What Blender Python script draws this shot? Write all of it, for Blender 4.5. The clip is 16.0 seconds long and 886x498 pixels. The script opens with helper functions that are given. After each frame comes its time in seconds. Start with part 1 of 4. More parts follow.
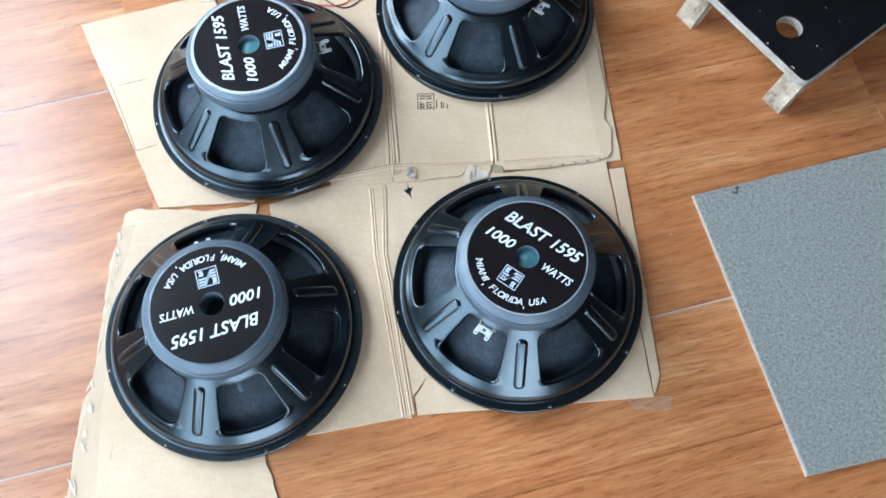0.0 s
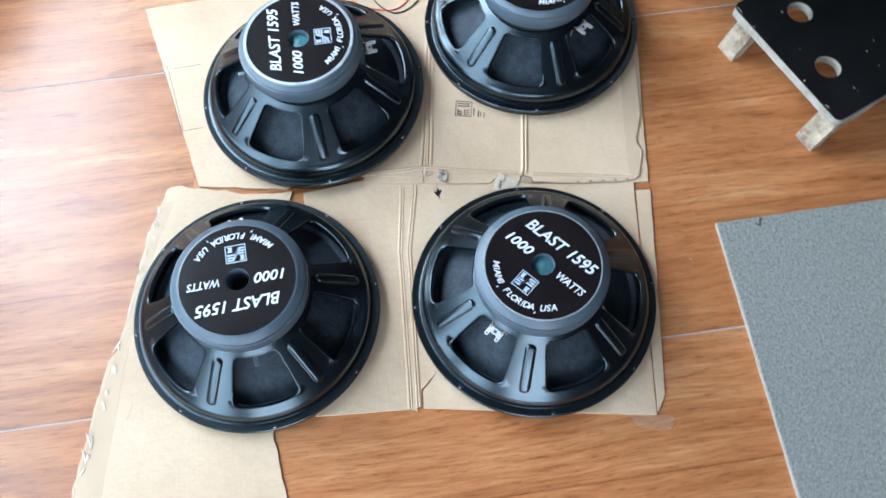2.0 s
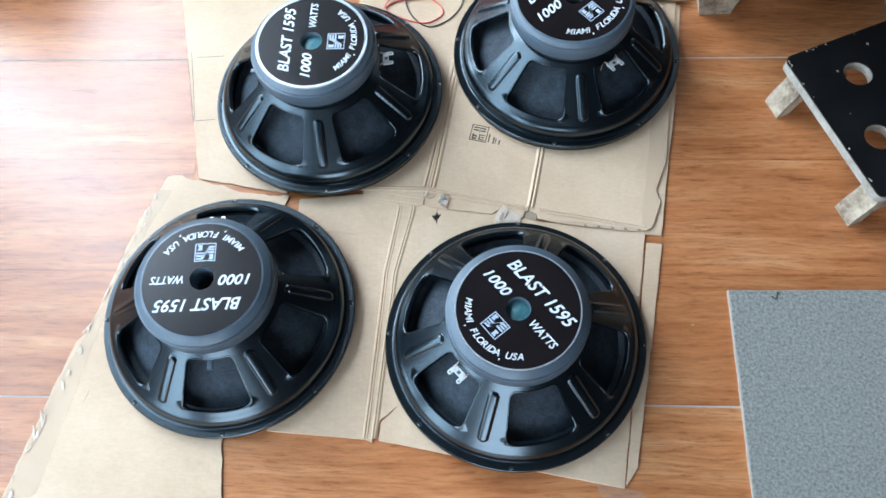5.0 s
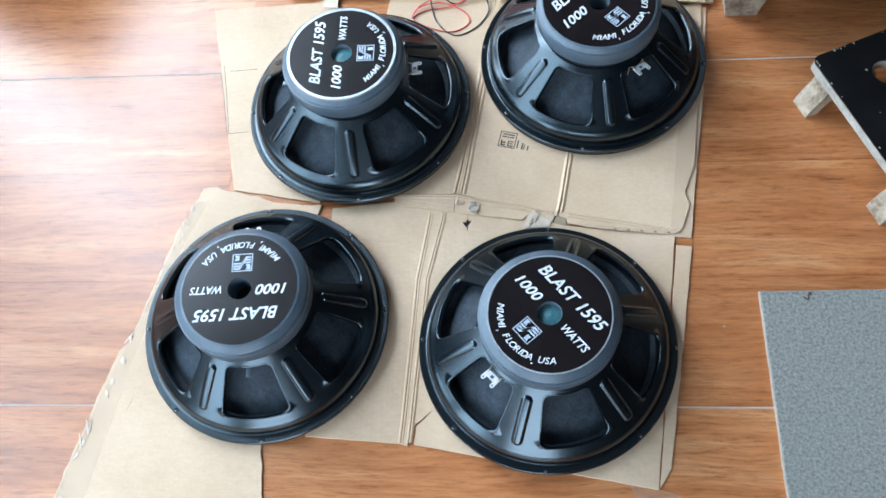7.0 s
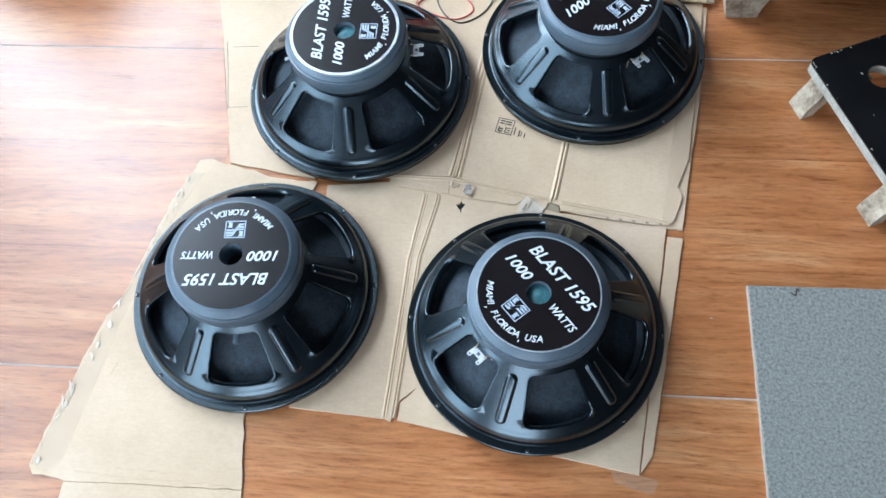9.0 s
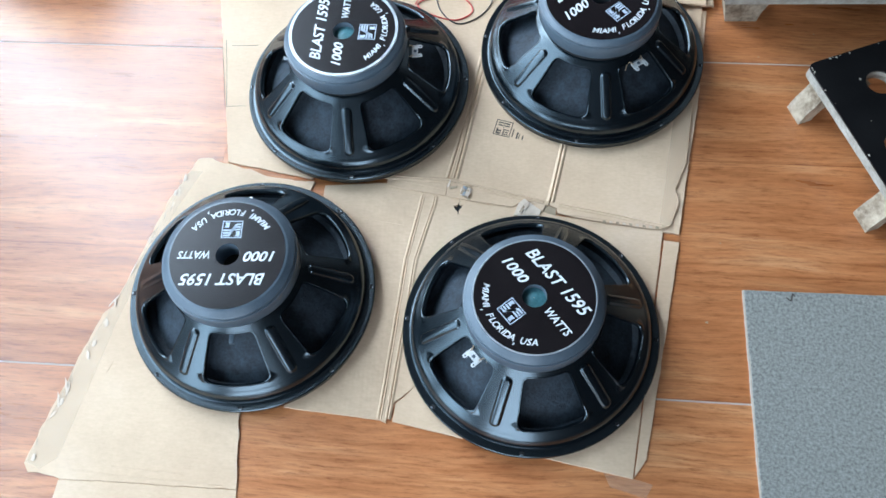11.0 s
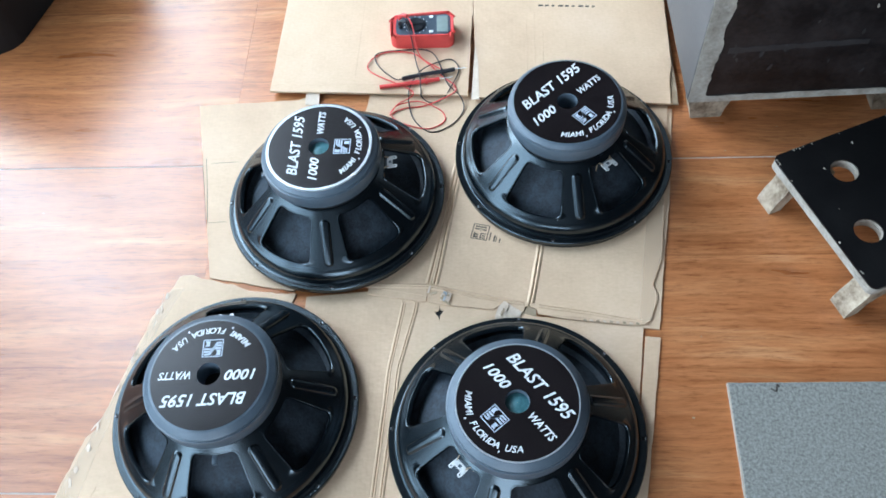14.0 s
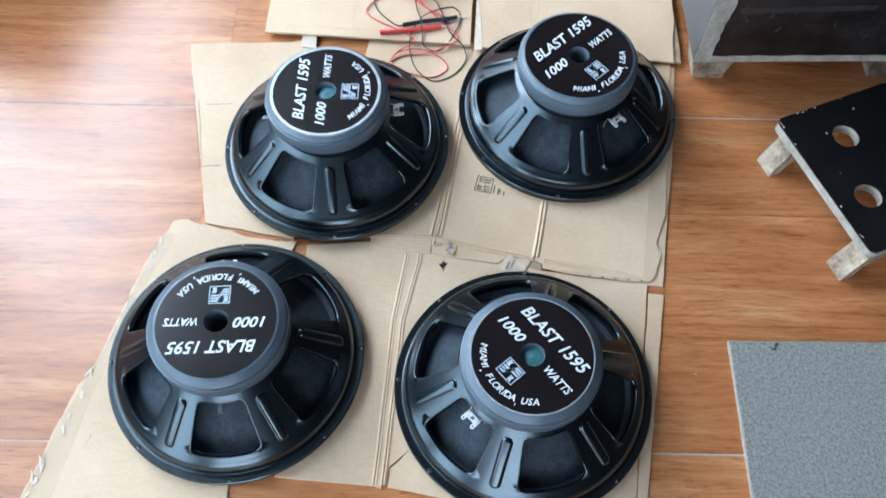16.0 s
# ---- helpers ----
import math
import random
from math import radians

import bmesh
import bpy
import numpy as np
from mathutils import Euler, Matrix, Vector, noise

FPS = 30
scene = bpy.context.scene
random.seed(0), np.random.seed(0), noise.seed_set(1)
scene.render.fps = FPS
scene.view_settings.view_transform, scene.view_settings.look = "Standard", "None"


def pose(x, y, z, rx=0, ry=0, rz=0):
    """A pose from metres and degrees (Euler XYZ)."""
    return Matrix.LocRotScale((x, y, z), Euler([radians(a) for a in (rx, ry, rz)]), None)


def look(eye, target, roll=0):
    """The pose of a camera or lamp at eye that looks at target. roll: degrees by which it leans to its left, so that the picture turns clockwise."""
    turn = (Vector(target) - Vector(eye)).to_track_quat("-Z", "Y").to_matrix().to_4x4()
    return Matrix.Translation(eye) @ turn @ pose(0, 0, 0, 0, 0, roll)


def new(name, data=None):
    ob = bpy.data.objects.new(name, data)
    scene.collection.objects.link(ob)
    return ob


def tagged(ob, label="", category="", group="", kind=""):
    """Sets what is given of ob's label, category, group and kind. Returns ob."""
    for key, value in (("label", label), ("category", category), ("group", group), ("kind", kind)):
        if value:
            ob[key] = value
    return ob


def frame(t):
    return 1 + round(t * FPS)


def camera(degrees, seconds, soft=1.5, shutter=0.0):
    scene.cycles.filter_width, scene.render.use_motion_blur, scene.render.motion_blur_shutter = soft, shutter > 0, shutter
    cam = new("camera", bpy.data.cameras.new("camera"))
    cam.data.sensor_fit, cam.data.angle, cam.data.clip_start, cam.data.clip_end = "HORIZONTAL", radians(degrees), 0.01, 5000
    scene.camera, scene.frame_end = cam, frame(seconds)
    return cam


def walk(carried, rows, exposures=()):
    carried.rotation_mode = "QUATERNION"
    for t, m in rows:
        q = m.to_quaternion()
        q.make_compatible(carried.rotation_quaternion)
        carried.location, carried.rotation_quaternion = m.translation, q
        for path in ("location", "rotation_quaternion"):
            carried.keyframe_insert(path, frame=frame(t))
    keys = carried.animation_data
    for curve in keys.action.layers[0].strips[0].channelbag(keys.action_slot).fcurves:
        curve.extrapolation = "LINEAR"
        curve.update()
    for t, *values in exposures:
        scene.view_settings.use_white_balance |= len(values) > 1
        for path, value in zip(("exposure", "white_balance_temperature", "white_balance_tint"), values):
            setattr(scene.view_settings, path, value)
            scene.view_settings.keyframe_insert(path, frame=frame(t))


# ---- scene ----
cam = camera(55.0, 16.0, soft=1.6, shutter=0.5)
# seconds, eye, target, roll
PATH = [
    (0, (-0.1, -0.6, 1.268), (0.104, 0.104, -0.593), 1.8),
    (0.5, (-0.111, -0.611, 1.266), (0.101, 0.084, -0.597), 3.4),
    (1, (-0.093, -0.621, 1.286), (0.104, 0.099, -0.569), 1.7),
    (1.5, (-0.097, -0.644, 1.292), (0.078, 0.102, -0.556), 1.1),
    (2, (-0.076, -0.649, 1.294), (0.037, 0.118, -0.549), 0.1),
    (2.5, (-0.034, -0.651, 1.288), (0.015, 0.169, -0.535), 1.9),
    (3, (-0.01, -0.635, 1.269), (-0.022, 0.162, -0.566), 2.7),
    (3.5, (0.035, -0.622, 1.248), (-0.071, 0.168, -0.587), -2.7),
    (4, (0.057, -0.621, 1.241), (-0.056, 0.188, -0.585), -4.4),
    (6.3, (0.111, -0.601, 1.234), (-0.019, 0.202, -0.593), -9.1),
    (6.5, (0.096, -0.603, 1.242), (-0.052, 0.186, -0.59), -10.2),
    (7, (0.086, -0.614, 1.257), (-0.08, 0.199, -0.562), -11.2),
    (7.5, (0.089, -0.635, 1.252), (-0.089, 0.206, -0.554), -10.8),
    (8, (0.093, -0.64, 1.242), (-0.076, 0.199, -0.566), -9.8),
    (8.5, (0.104, -0.65, 1.242), (-0.06, 0.201, -0.561), -9.4),
    (9, (0.087, -0.667, 1.239), (-0.061, 0.18, -0.567), -6.9),
    (11.5, (0.092, -0.659, 1.244), (-0.054, 0.18, -0.565), -6.3),
    (12, (0.096, -0.661, 1.241), (-0.054, 0.196, -0.56), -6.9),
    (12.5, (0.106, -0.652, 1.254), (-0.039, 0.279, -0.51), -6.4),
    (13, (0.102, -0.654, 1.257), (-0.049, 0.324, -0.481), -6.9),
    (13.5, (0.114, -0.647, 1.26), (-0.021, 0.331, -0.479), -7.2),
    (14, (0.114, -0.639, 1.263), (-0.023, 0.386, -0.449), -7.1),
    (14.5, (0.103, -0.654, 1.277), (-0.032, 0.381, -0.429), -6.2),
    (15, (0.105, -0.637, 1.26), (0.026, 0.399, -0.449), -4.2),
    (15.5, (0.063, -0.648, 1.26), (-0.011, 0.353, -0.469), -2.4),
    (16, (0.004, -0.639, 1.247), (0.011, 0.299, -0.519), 1.6),
]
EXPOSURES = [(0.0, 0.30), (2.0, 0.28), (7.0, 0.19), (12.0, 0.17), (14.5, 0.09), (16.0, 0.11)]
walk(cam, [(t, look(eye, target, roll)) for t, eye, target, roll in PATH], EXPOSURES)

# ---- light: daylight through a wide window, a smaller one at the back ----
world = bpy.data.worlds.new("world")
scene.world = world
world.use_nodes = True
wn = world.node_tree.nodes
sky = wn.new("ShaderNodeTexSky")
sky.sky_type, sky.sun_disc = "NISHITA", False
sky.sun_elevation, sky.sun_rotation = radians(40), radians(120)
world.node_tree.links.new(sky.outputs[0], wn["Background"].inputs[0])
wn["Background"].inputs[1].default_value = 0.1


def window_lamp(name, eye, target, wide, high, power, colour):
    lamp = bpy.data.lights.new(name, "AREA")
    lamp.shape, lamp.size, lamp.size_y, lamp.energy, lamp.color = "RECTANGLE", wide, high, power, colour
    ob = new(name, lamp)
    ob.matrix_world = look(eye, target)
    return ob


window_lamp("window_sky_light", (-1.42, 1.74, 1.45), (0, 1.74, 1.45), 2.26, 2.36, 240, (0.66, 0.82, 1.0))
window_lamp("window_shaded_light", (-1.42, -0.12, 1.25), (0, -0.12, 1.25), 1.40, 1.70, 46, (0.57, 0.78, 0.99))
window_lamp("glass_door_light", (-1.42, -1.55, 1.05), (0, -1.55, 1.05), 1.00, 1.50, 35, (0.57, 0.78, 0.99))
window_lamp("back_window_light", (-0.4, -3.25, 1.25), (-0.4, 0, 1.25), 1.7, 1.9, 86, (0.65, 0.81, 1.0))


# ---- materials ----
def material(name):
    m = bpy.data.materials.new(name)
    m.use_nodes = True
    t = m.node_tree
    return m, t.nodes, t.links, t.nodes["Principled BSDF"]


def ramp(nodes, stops):
    r = nodes.new("ShaderNodeValToRGB")
    e = r.color_ramp.elements
    while len(e) < len(stops):
        e.new(0.5)
    for el, (p, c) in zip(e, stops):
        el.position, el.color = p, (*c, 1) if len(c) == 3 else c
    return r


def noise_tex(nodes, links, scale, detail=4, rough=0.55, stretch=(1, 1, 1), coord="Object", offset=None, turn=0.0):
    tc = nodes.new("ShaderNodeTexCoord")
    mp = nodes.new("ShaderNodeMapping")
    mp.inputs["Scale"].default_value = stretch
    mp.inputs["Rotation"].default_value = (0, 0, turn)
    src = tc.outputs[coord]
    if offset is not None:
        add = nodes.new("ShaderNodeVectorMath")
        links.new(src, add.inputs[0])
        links.new(offset, add.inputs[1])
        src = add.outputs[0]
    links.new(src, mp.inputs[0])
    n = nodes.new("ShaderNodeTexNoise")
    n.inputs["Scale"].default_value, n.inputs["Detail"].default_value, n.inputs["Roughness"].default_value = scale, detail, rough
    links.new(mp.outputs[0], n.inputs["Vector"])
    return n


def bump(nodes, links, bsdf, height, strength, distance=0.002, chain=None):
    b = nodes.new("ShaderNodeBump")
    b.inputs["Strength"].default_value, b.inputs["Distance"].default_value = strength, distance
    links.new(height, b.inputs["Height"])
    if chain is not None:
        links.new(chain, b.inputs["Normal"])
    links.new(b.outputs[0], bsdf.inputs["Normal"])
    return b.outputs[0]


def mottled(name, dark, light, rough=0.6, scale=30, grain=200, metal=0.0, relief=0.15, spread=0.1, spec=0.5, lo=0.3, hi=0.7):
    """A surface that varies at two scales, with fine relief."""
    m, n, l, b = material(name)
    big = noise_tex(n, l, scale, 5)
    fine = noise_tex(n, l, grain, 3)
    mix = n.new("ShaderNodeMath")
    mix.operation = "MULTIPLY_ADD"
    l.new(fine.outputs["Fac"], mix.inputs[0])
    mix.inputs[1].default_value = 0.35
    half = n.new("ShaderNodeMath")
    half.operation = "MULTIPLY"
    l.new(big.outputs["Fac"], half.inputs[0])
    half.inputs[1].default_value = 0.65
    l.new(half.outputs[0], mix.inputs[2])
    r = ramp(n, [(lo, dark), (hi, light)])
    l.new(mix.outputs[0], r.inputs[0])
    l.new(r.outputs[0], b.inputs["Base Color"])
    rr = n.new("ShaderNodeMapRange")
    rr.inputs[3].default_value, rr.inputs[4].default_value = rough - spread, rough + spread
    l.new(big.outputs["Fac"], rr.inputs[0])
    l.new(rr.outputs[0], b.inputs["Roughness"])
    b.inputs["Metallic"].default_value = metal
    b.inputs["Specular IOR Level"].default_value = spec
    bump(n, l, b, fine.outputs["Fac"], relief, 0.001)
    return m


def make_floor_material():
    m, n, l, b = material("wood_look_tile")
    info = n.new("ShaderNodeObjectInfo")
    sc = n.new("ShaderNodeVectorMath")
    sc.operation = "SCALE"
    comb = n.new("ShaderNodeCombineXYZ")
    for i in range(3):
        l.new(info.outputs["Random"], comb.inputs[i])
    l.new(comb.outputs[0], sc.inputs[0])
    sc.inputs[3].default_value = 17.0
    # each tile is printed with three narrow planks
    where, split = n.new("ShaderNodeTexCoord"), n.new("ShaderNodeSeparateXYZ")
    l.new(where.outputs["Object"], split.inputs[0])
    across, row, rest, dice = n.new("ShaderNodeMath"), n.new("ShaderNodeMath"), n.new("ShaderNodeMath"), n.new("ShaderNodeTexWhiteNoise")
    across.operation, across.inputs[1].default_value = "DIVIDE", 0.205
    row.operation, rest.operation, dice.noise_dimensions = "FLOOR", "FRACT", "2D"
    l.new(split.outputs[1], across.inputs[0])
    l.new(across.outputs[0], row.inputs[0])
    l.new(across.outputs[0], rest.inputs[0])
    pair = n.new("ShaderNodeCombineXYZ")
    l.new(row.outputs[0], pair.inputs[0])
    l.new(info.outputs["Random"], pair.inputs[1])
    l.new(pair.outputs[0], dice.inputs["Vector"])
    jump = n.new("ShaderNodeVectorMath")
    jump.operation = "SCALE"
    l.new(dice.outputs["Color"], jump.inputs[0])
    jump.inputs[3].default_value = 9.0
    start = n.new("ShaderNodeVectorMath")
    l.new(sc.outputs[0], start.inputs[0])
    l.new(jump.outputs[0], start.inputs[1])
    sc = start
    # wavy grain: the noise is looked up at a place that wanders a little across the grain
    wander = noise_tex(n, l, 2.6, 3, 0.5, (0.8, 2.0, 1), "Object", sc.outputs[0])
    push = n.new("ShaderNodeCombineXYZ")
    amount = n.new("ShaderNodeMath")
    amount.operation = "MULTIPLY"
    l.new(wander.outputs["Fac"], amount.inputs[0])
    amount.inputs[1].default_value = 0.055
    l.new(amount.outputs[0], push.inputs[1])
    total = n.new("ShaderNodeVectorMath")
    l.new(sc.outputs[0], total.inputs[0])
    l.new(push.outputs[0], total.inputs[1])
    broad = noise_tex(n, l, 3.4, 5, 0.62, (0.8, 7.5, 1), "Object", total.outputs[0])
    grain = noise_tex(n, l, 7.0, 7, 0.72, (0.9, 15.0, 1), "Object", total.outputs[0])
    fine = noise_tex(n, l, 26.0, 6, 0.75, (1.0, 9.5, 1), "Object", total.outputs[0])
    r1 = ramp(n, [(0.28, (0.345, 0.119, 0.041)), (0.44, (0.492, 0.178, 0.064)), (0.56, (0.568, 0.227, 0.088)), (0.73, (0.665, 0.335, 0.157))])
    l.new(broad.outputs["Fac"], r1.inputs[0])
    r2 = ramp(n, [(0.30, (0.66, 0.54, 0.46)), (0.43, (0.89, 0.85, 0.81)), (0.55, (1.0, 1.0, 1.0)), (0.72, (1.12, 1.14, 1.15))])
    l.new(grain.outputs["Fac"], r2.inputs[0])
    mul = n.new("ShaderNodeMixRGB")
    mul.blend_type, mul.inputs[0].default_value = "MULTIPLY", 0.9
    l.new(r1.outputs[0], mul.inputs[1])
    l.new(r2.outputs[0], mul.inputs[2])
    r3 = ramp(n, [(0.35, (0.56, 0.46, 0.40)), (0.46, (0.90, 0.87, 0.85)), (0.58, (1.04, 1.04, 1.04))])
    l.new(fine.outputs["Fac"], r3.inputs[0])
    mul2 = n.new("ShaderNodeMixRGB")
    mul2.blend_type, mul2.inputs[0].default_value = "MULTIPLY", 0.88
    l.new(mul.outputs[0], mul2.inputs[1])
    l.new(r3.outputs[0], mul2.inputs[2])
    seam = ramp(n, [(0.0, (0.62, 0.52, 0.45)), (0.012, (0.80, 0.74, 0.70)), (0.022, (1.0, 1.0, 1.0))])
    l.new(rest.outputs[0], seam.inputs[0])
    tone = ramp(n, [(0.0, (0.86, 0.82, 0.78)), (1.0, (1.08, 1.09, 1.10))])
    l.new(dice.outputs["Value"], tone.inputs[0])
    last = mul2.outputs[0]
    for extra in (seam, tone):
        mm = n.new("ShaderNodeMixRGB")
        mm.blend_type, mm.inputs[0].default_value = "MULTIPLY", 0.8
        l.new(last, mm.inputs[1])
        l.new(extra.outputs[0], mm.inputs[2])
        last = mm.outputs[0]
    l.new(last, b.inputs["Base Color"])
    rr = n.new("ShaderNodeMapRange")
    rr.inputs[3].default_value, rr.inputs[4].default_value = 0.22, 0.38
    l.new(broad.outputs["Fac"], rr.inputs[0])
    l.new(rr.outputs[0], b.inputs["Roughness"])
    b.inputs["Specular IOR Level"].default_value = 0.6
    b.inputs["Coat Weight"].default_value, b.inputs["Coat Roughness"].default_value, b.inputs["Coat IOR"].default_value = 0.18, 0.2, 1.5
    bump(n, l, b, fine.outputs["Fac"], 0.06, 0.001)
    return m


def make_cardboard_material():
    m, n, l, b = material("corrugated_cardboard")
    big = noise_tex(n, l, 5.0, 5, 0.6)
    fibre = noise_tex(n, l, 120.0, 4, 0.6, (1, 2.5, 1))
    r = ramp(n, [(0.3, (0.605, 0.412, 0.268)), (0.55, (0.710, 0.503, 0.336)), (0.75, (0.760, 0.556, 0.390))])
    l.new(big.outputs["Fac"], r.inputs[0])
    r2 = ramp(n, [(0.3, (0.9, 0.88, 0.86)), (0.65, (1.0, 1.0, 1.0))])
    l.new(fibre.outputs["Fac"], r2.inputs[0])
    mul = n.new("ShaderNodeMixRGB")
    mul.blend_type, mul.inputs[0].default_value = "MULTIPLY", 0.8
    l.new(r.outputs[0], mul.inputs[1])
    l.new(r2.outputs[0], mul.inputs[2])
    l.new(mul.outputs[0], b.inputs["Base Color"])
    b.inputs["Roughness"].default_value = 0.62
    b.inputs["Specular IOR Level"].default_value = 0.35
    tc = n.new("ShaderNodeTexCoord")
    wave = n.new("ShaderNodeTexWave")
    wave.bands_direction = "X"
    wave.inputs["Scale"].default_value, wave.inputs["Distortion"].default_value = 42.0, 1.5
    l.new(tc.outputs["Object"], wave.inputs["Vector"])
    first = bump(n, l, b, wave.outputs["Fac"], 0.05, 0.001)
    dents = bump(n, l, b, big.outputs["Fac"], 0.35, 0.02, first)
    return m


FLOOR = make_floor_material()
CARD = make_cardboard_material()
CARD_PALE = mottled("pale_torn_paper", (0.62, 0.475, 0.36), (0.80, 0.66, 0.53), 0.7, 60, 300)
SPECKS = [(-0.7282, 0.2024, 0.0022), (-0.5668, 0.4417, 0.0022), (-0.7657, 0.5034, 0.0018), (0.4025, -0.1864, 0.0025), (0.5207, 0.3191, 0.0014), (0.4316, -0.0507, 0.0016), (0.6212, 0.3726, 0.0015), (-0.6362, 0.1052, 0.0012)]
PENCIL = [((-0.4399, 0.3192), (-0.4134, 0.1743)), ((-0.4134, 0.1743), (-0.3784, 0.1771)), ((-0.4273, 0.3074), (-0.3776, 0.3101)), ((-0.4445, 0.3046), (-0.4166, 0.1744))]
CARD_EDGE = mottled("cardboard_cut_edge", (0.30, 0.21, 0.13), (0.50, 0.38, 0.26), 0.8, 60, 300)
GROUT = mottled("grout", (0.44, 0.35, 0.29), (0.58, 0.49, 0.43), 0.8, 40, 300)
BLACK_STEEL = mottled("satin_black_painted_steel", (0.0014, 0.0026, 0.0038), (0.0032, 0.0055, 0.0078), 0.25, 22, 260, 0.0, 0.04, 0.05, 0.95)
BLACK_STEEL.node_tree.nodes["Principled BSDF"].inputs["Specular Tint"].default_value = (0.76, 0.92, 1.0, 1)
GASKET = mottled("black_gasket_rubber", (0.005, 0.005, 0.006), (0.010, 0.010, 0.011), 0.55, 30, 300)
CONE = mottled("pressed_black_paper", (0.005, 0.009, 0.013), (0.040, 0.056, 0.074), 0.75, 60, 240, 0.0, 0.9)
GREY_PLATE = mottled("grey_painted_magnet_steel", (0.058, 0.082, 0.104), (0.098, 0.128, 0.156), 0.40, 25, 260, 0.0, 0.08, 0.06, 0.6)
BRIGHT_EDGE = mottled("bare_edge_and_glint", (0.42, 0.45, 0.48), (0.62, 0.65, 0.68), 0.35, 60, 300, 0.6, 0.05)
LABEL = mottled("glossy_black_label", (0.006, 0.004, 0.0045), (0.011, 0.008, 0.0085), 0.25, 30, 300, 0.0, 0.03, 0.04, 0.35)
WHITE_INK = mottled("white_print", (0.60, 0.62, 0.64), (0.74, 0.75, 0.76), 0.45, 60, 300, 0.0, 0.02)
EMBLEM_BLUE = mottled("pale_blue_grey_print", (0.36, 0.42, 0.50), (0.50, 0.56, 0.64), 0.4, 60, 300, 0.0, 0.02)
TEAL = mottled("teal_vent_mesh", (0.03, 0.13, 0.15), (0.10, 0.27, 0.30), 0.5, 220, 600, 0.0, 0.5)
# near-black that puts the shade of holes, bores and gaps into colour
RECESS_SHADE = mottled("recess_shade", (0.002, 0.002, 0.0025), (0.005, 0.005, 0.006), 0.7)
TIN = mottled("tinned_terminal", (0.55, 0.56, 0.57), (0.92, 0.92, 0.90), 0.4, 160, 400, 0.25, 0.1)
BOARD_FELT = mottled("grey_felt_board", (0.150, 0.145, 0.128), (0.350, 0.340, 0.305), 0.9, 230, 520, 0.0, 0.9, 0.05, 0.2, 0.33, 0.62)
BOARD_EDGE = mottled("pale_board_edge", (0.34, 0.28, 0.22), (0.50, 0.43, 0.36), 0.9, 80, 300)
BLACK_PAINT = mottled("black_enamel", (0.003, 0.003, 0.0035), (0.008, 0.0075, 0.0075), 0.42, 14, 160, 0.0, 0.25, 0.1, 0.3)
PRIMER = mottled("chipped_white_filler", (0.19, 0.160, 0.125), (0.49, 0.445, 0.38), 0.8, 26, 160, 0.0, 0.5)
PLY = mottled("bare_plywood", (0.15, 0.105, 0.066), (0.47, 0.375, 0.27), 0.8, 30, 140, 0.0, 0.5, 0.1, 0.4, 0.36, 0.62)
SCUFFED = mottled("scuffed_dark_brown_paint", (0.006, 0.0045, 0.0045), (0.034, 0.027, 0.026), 0.5, 12, 90, 0.0, 0.5, 0.12, 0.25, 0.42, 0.74)
SCUFF_GREY = mottled("rubbed_grey_brown_paint", (0.014, 0.012, 0.012), (0.034, 0.030, 0.030), 0.6, 60, 200, 0.0, 0.4)
GREY_SIDE = mottled("grey_primer_paint", (0.080, 0.072, 0.068), (0.118, 0.108, 0.102), 0.7, 14, 160, 0.0, 0.3)
RED_RUBBER = mottled("red_rubber", (0.66, 0.055, 0.05), (0.80, 0.085, 0.075), 0.45, 50, 300, 0.0, 0.1)
METER_FACE = mottled("slate_blue_plastic", (0.045, 0.065, 0.085), (0.07, 0.09, 0.115), 0.4, 60, 300)
METER_DARK = mottled("dark_plastic", (0.012, 0.014, 0.018), (0.022, 0.025, 0.03), 0.35, 60, 300)
LCD = mottled("lcd_glass", (0.20, 0.25, 0.23), (0.27, 0.32, 0.30), 0.2, 60, 300, 0.0, 0.02)
BLACK_WIRE = mottled("black_wire", (0.012, 0.010, 0.010), (0.02, 0.018, 0.018), 0.4, 60, 300)
PRINT_INK = mottled("faded_black_print", (0.03, 0.024, 0.02), (0.09, 0.07, 0.055), 0.7, 90, 400)
# black for the unidentified dark object and for the shade in the tear
DARK_STANDIN = mottled("dark_object_and_tear_shade", (0.004, 0.004, 0.005), (0.010, 0.010, 0.011), 0.85, 40, 400, 0.0, 0.5)
WALL_PAINT = mottled("grey_wall_paint", (0.06, 0.058, 0.056), (0.09, 0.087, 0.085), 0.85, 4, 150, 0.0, 0.2)
# unseen far walls and ceiling: dark so that little light bounces back
DIM_PAINT = mottled("dark_unseen_wall", (0.014, 0.013, 0.013), (0.028, 0.026, 0.026), 0.9, 6, 150, 0.0, 0.3)
CEILING_PAINT = mottled("dark_unseen_ceiling", (0.04, 0.04, 0.04), (0.06, 0.06, 0.06), 0.9, 4, 150, 0.0, 0.1)
FRAME_PAINT = mottled("white_frame_paint", (0.68, 0.68, 0.67), (0.78, 0.78, 0.77), 0.4, 20, 200)


def make_tape():
    m, n, l, b = material("clear_packing_tape")
    b.inputs["Base Color"].default_value = (0.72, 0.58, 0.43, 1)
    b.inputs["Roughness"].default_value, b.inputs["Alpha"].default_value = 0.28, 0.10
    return m


TAPE = make_tape()


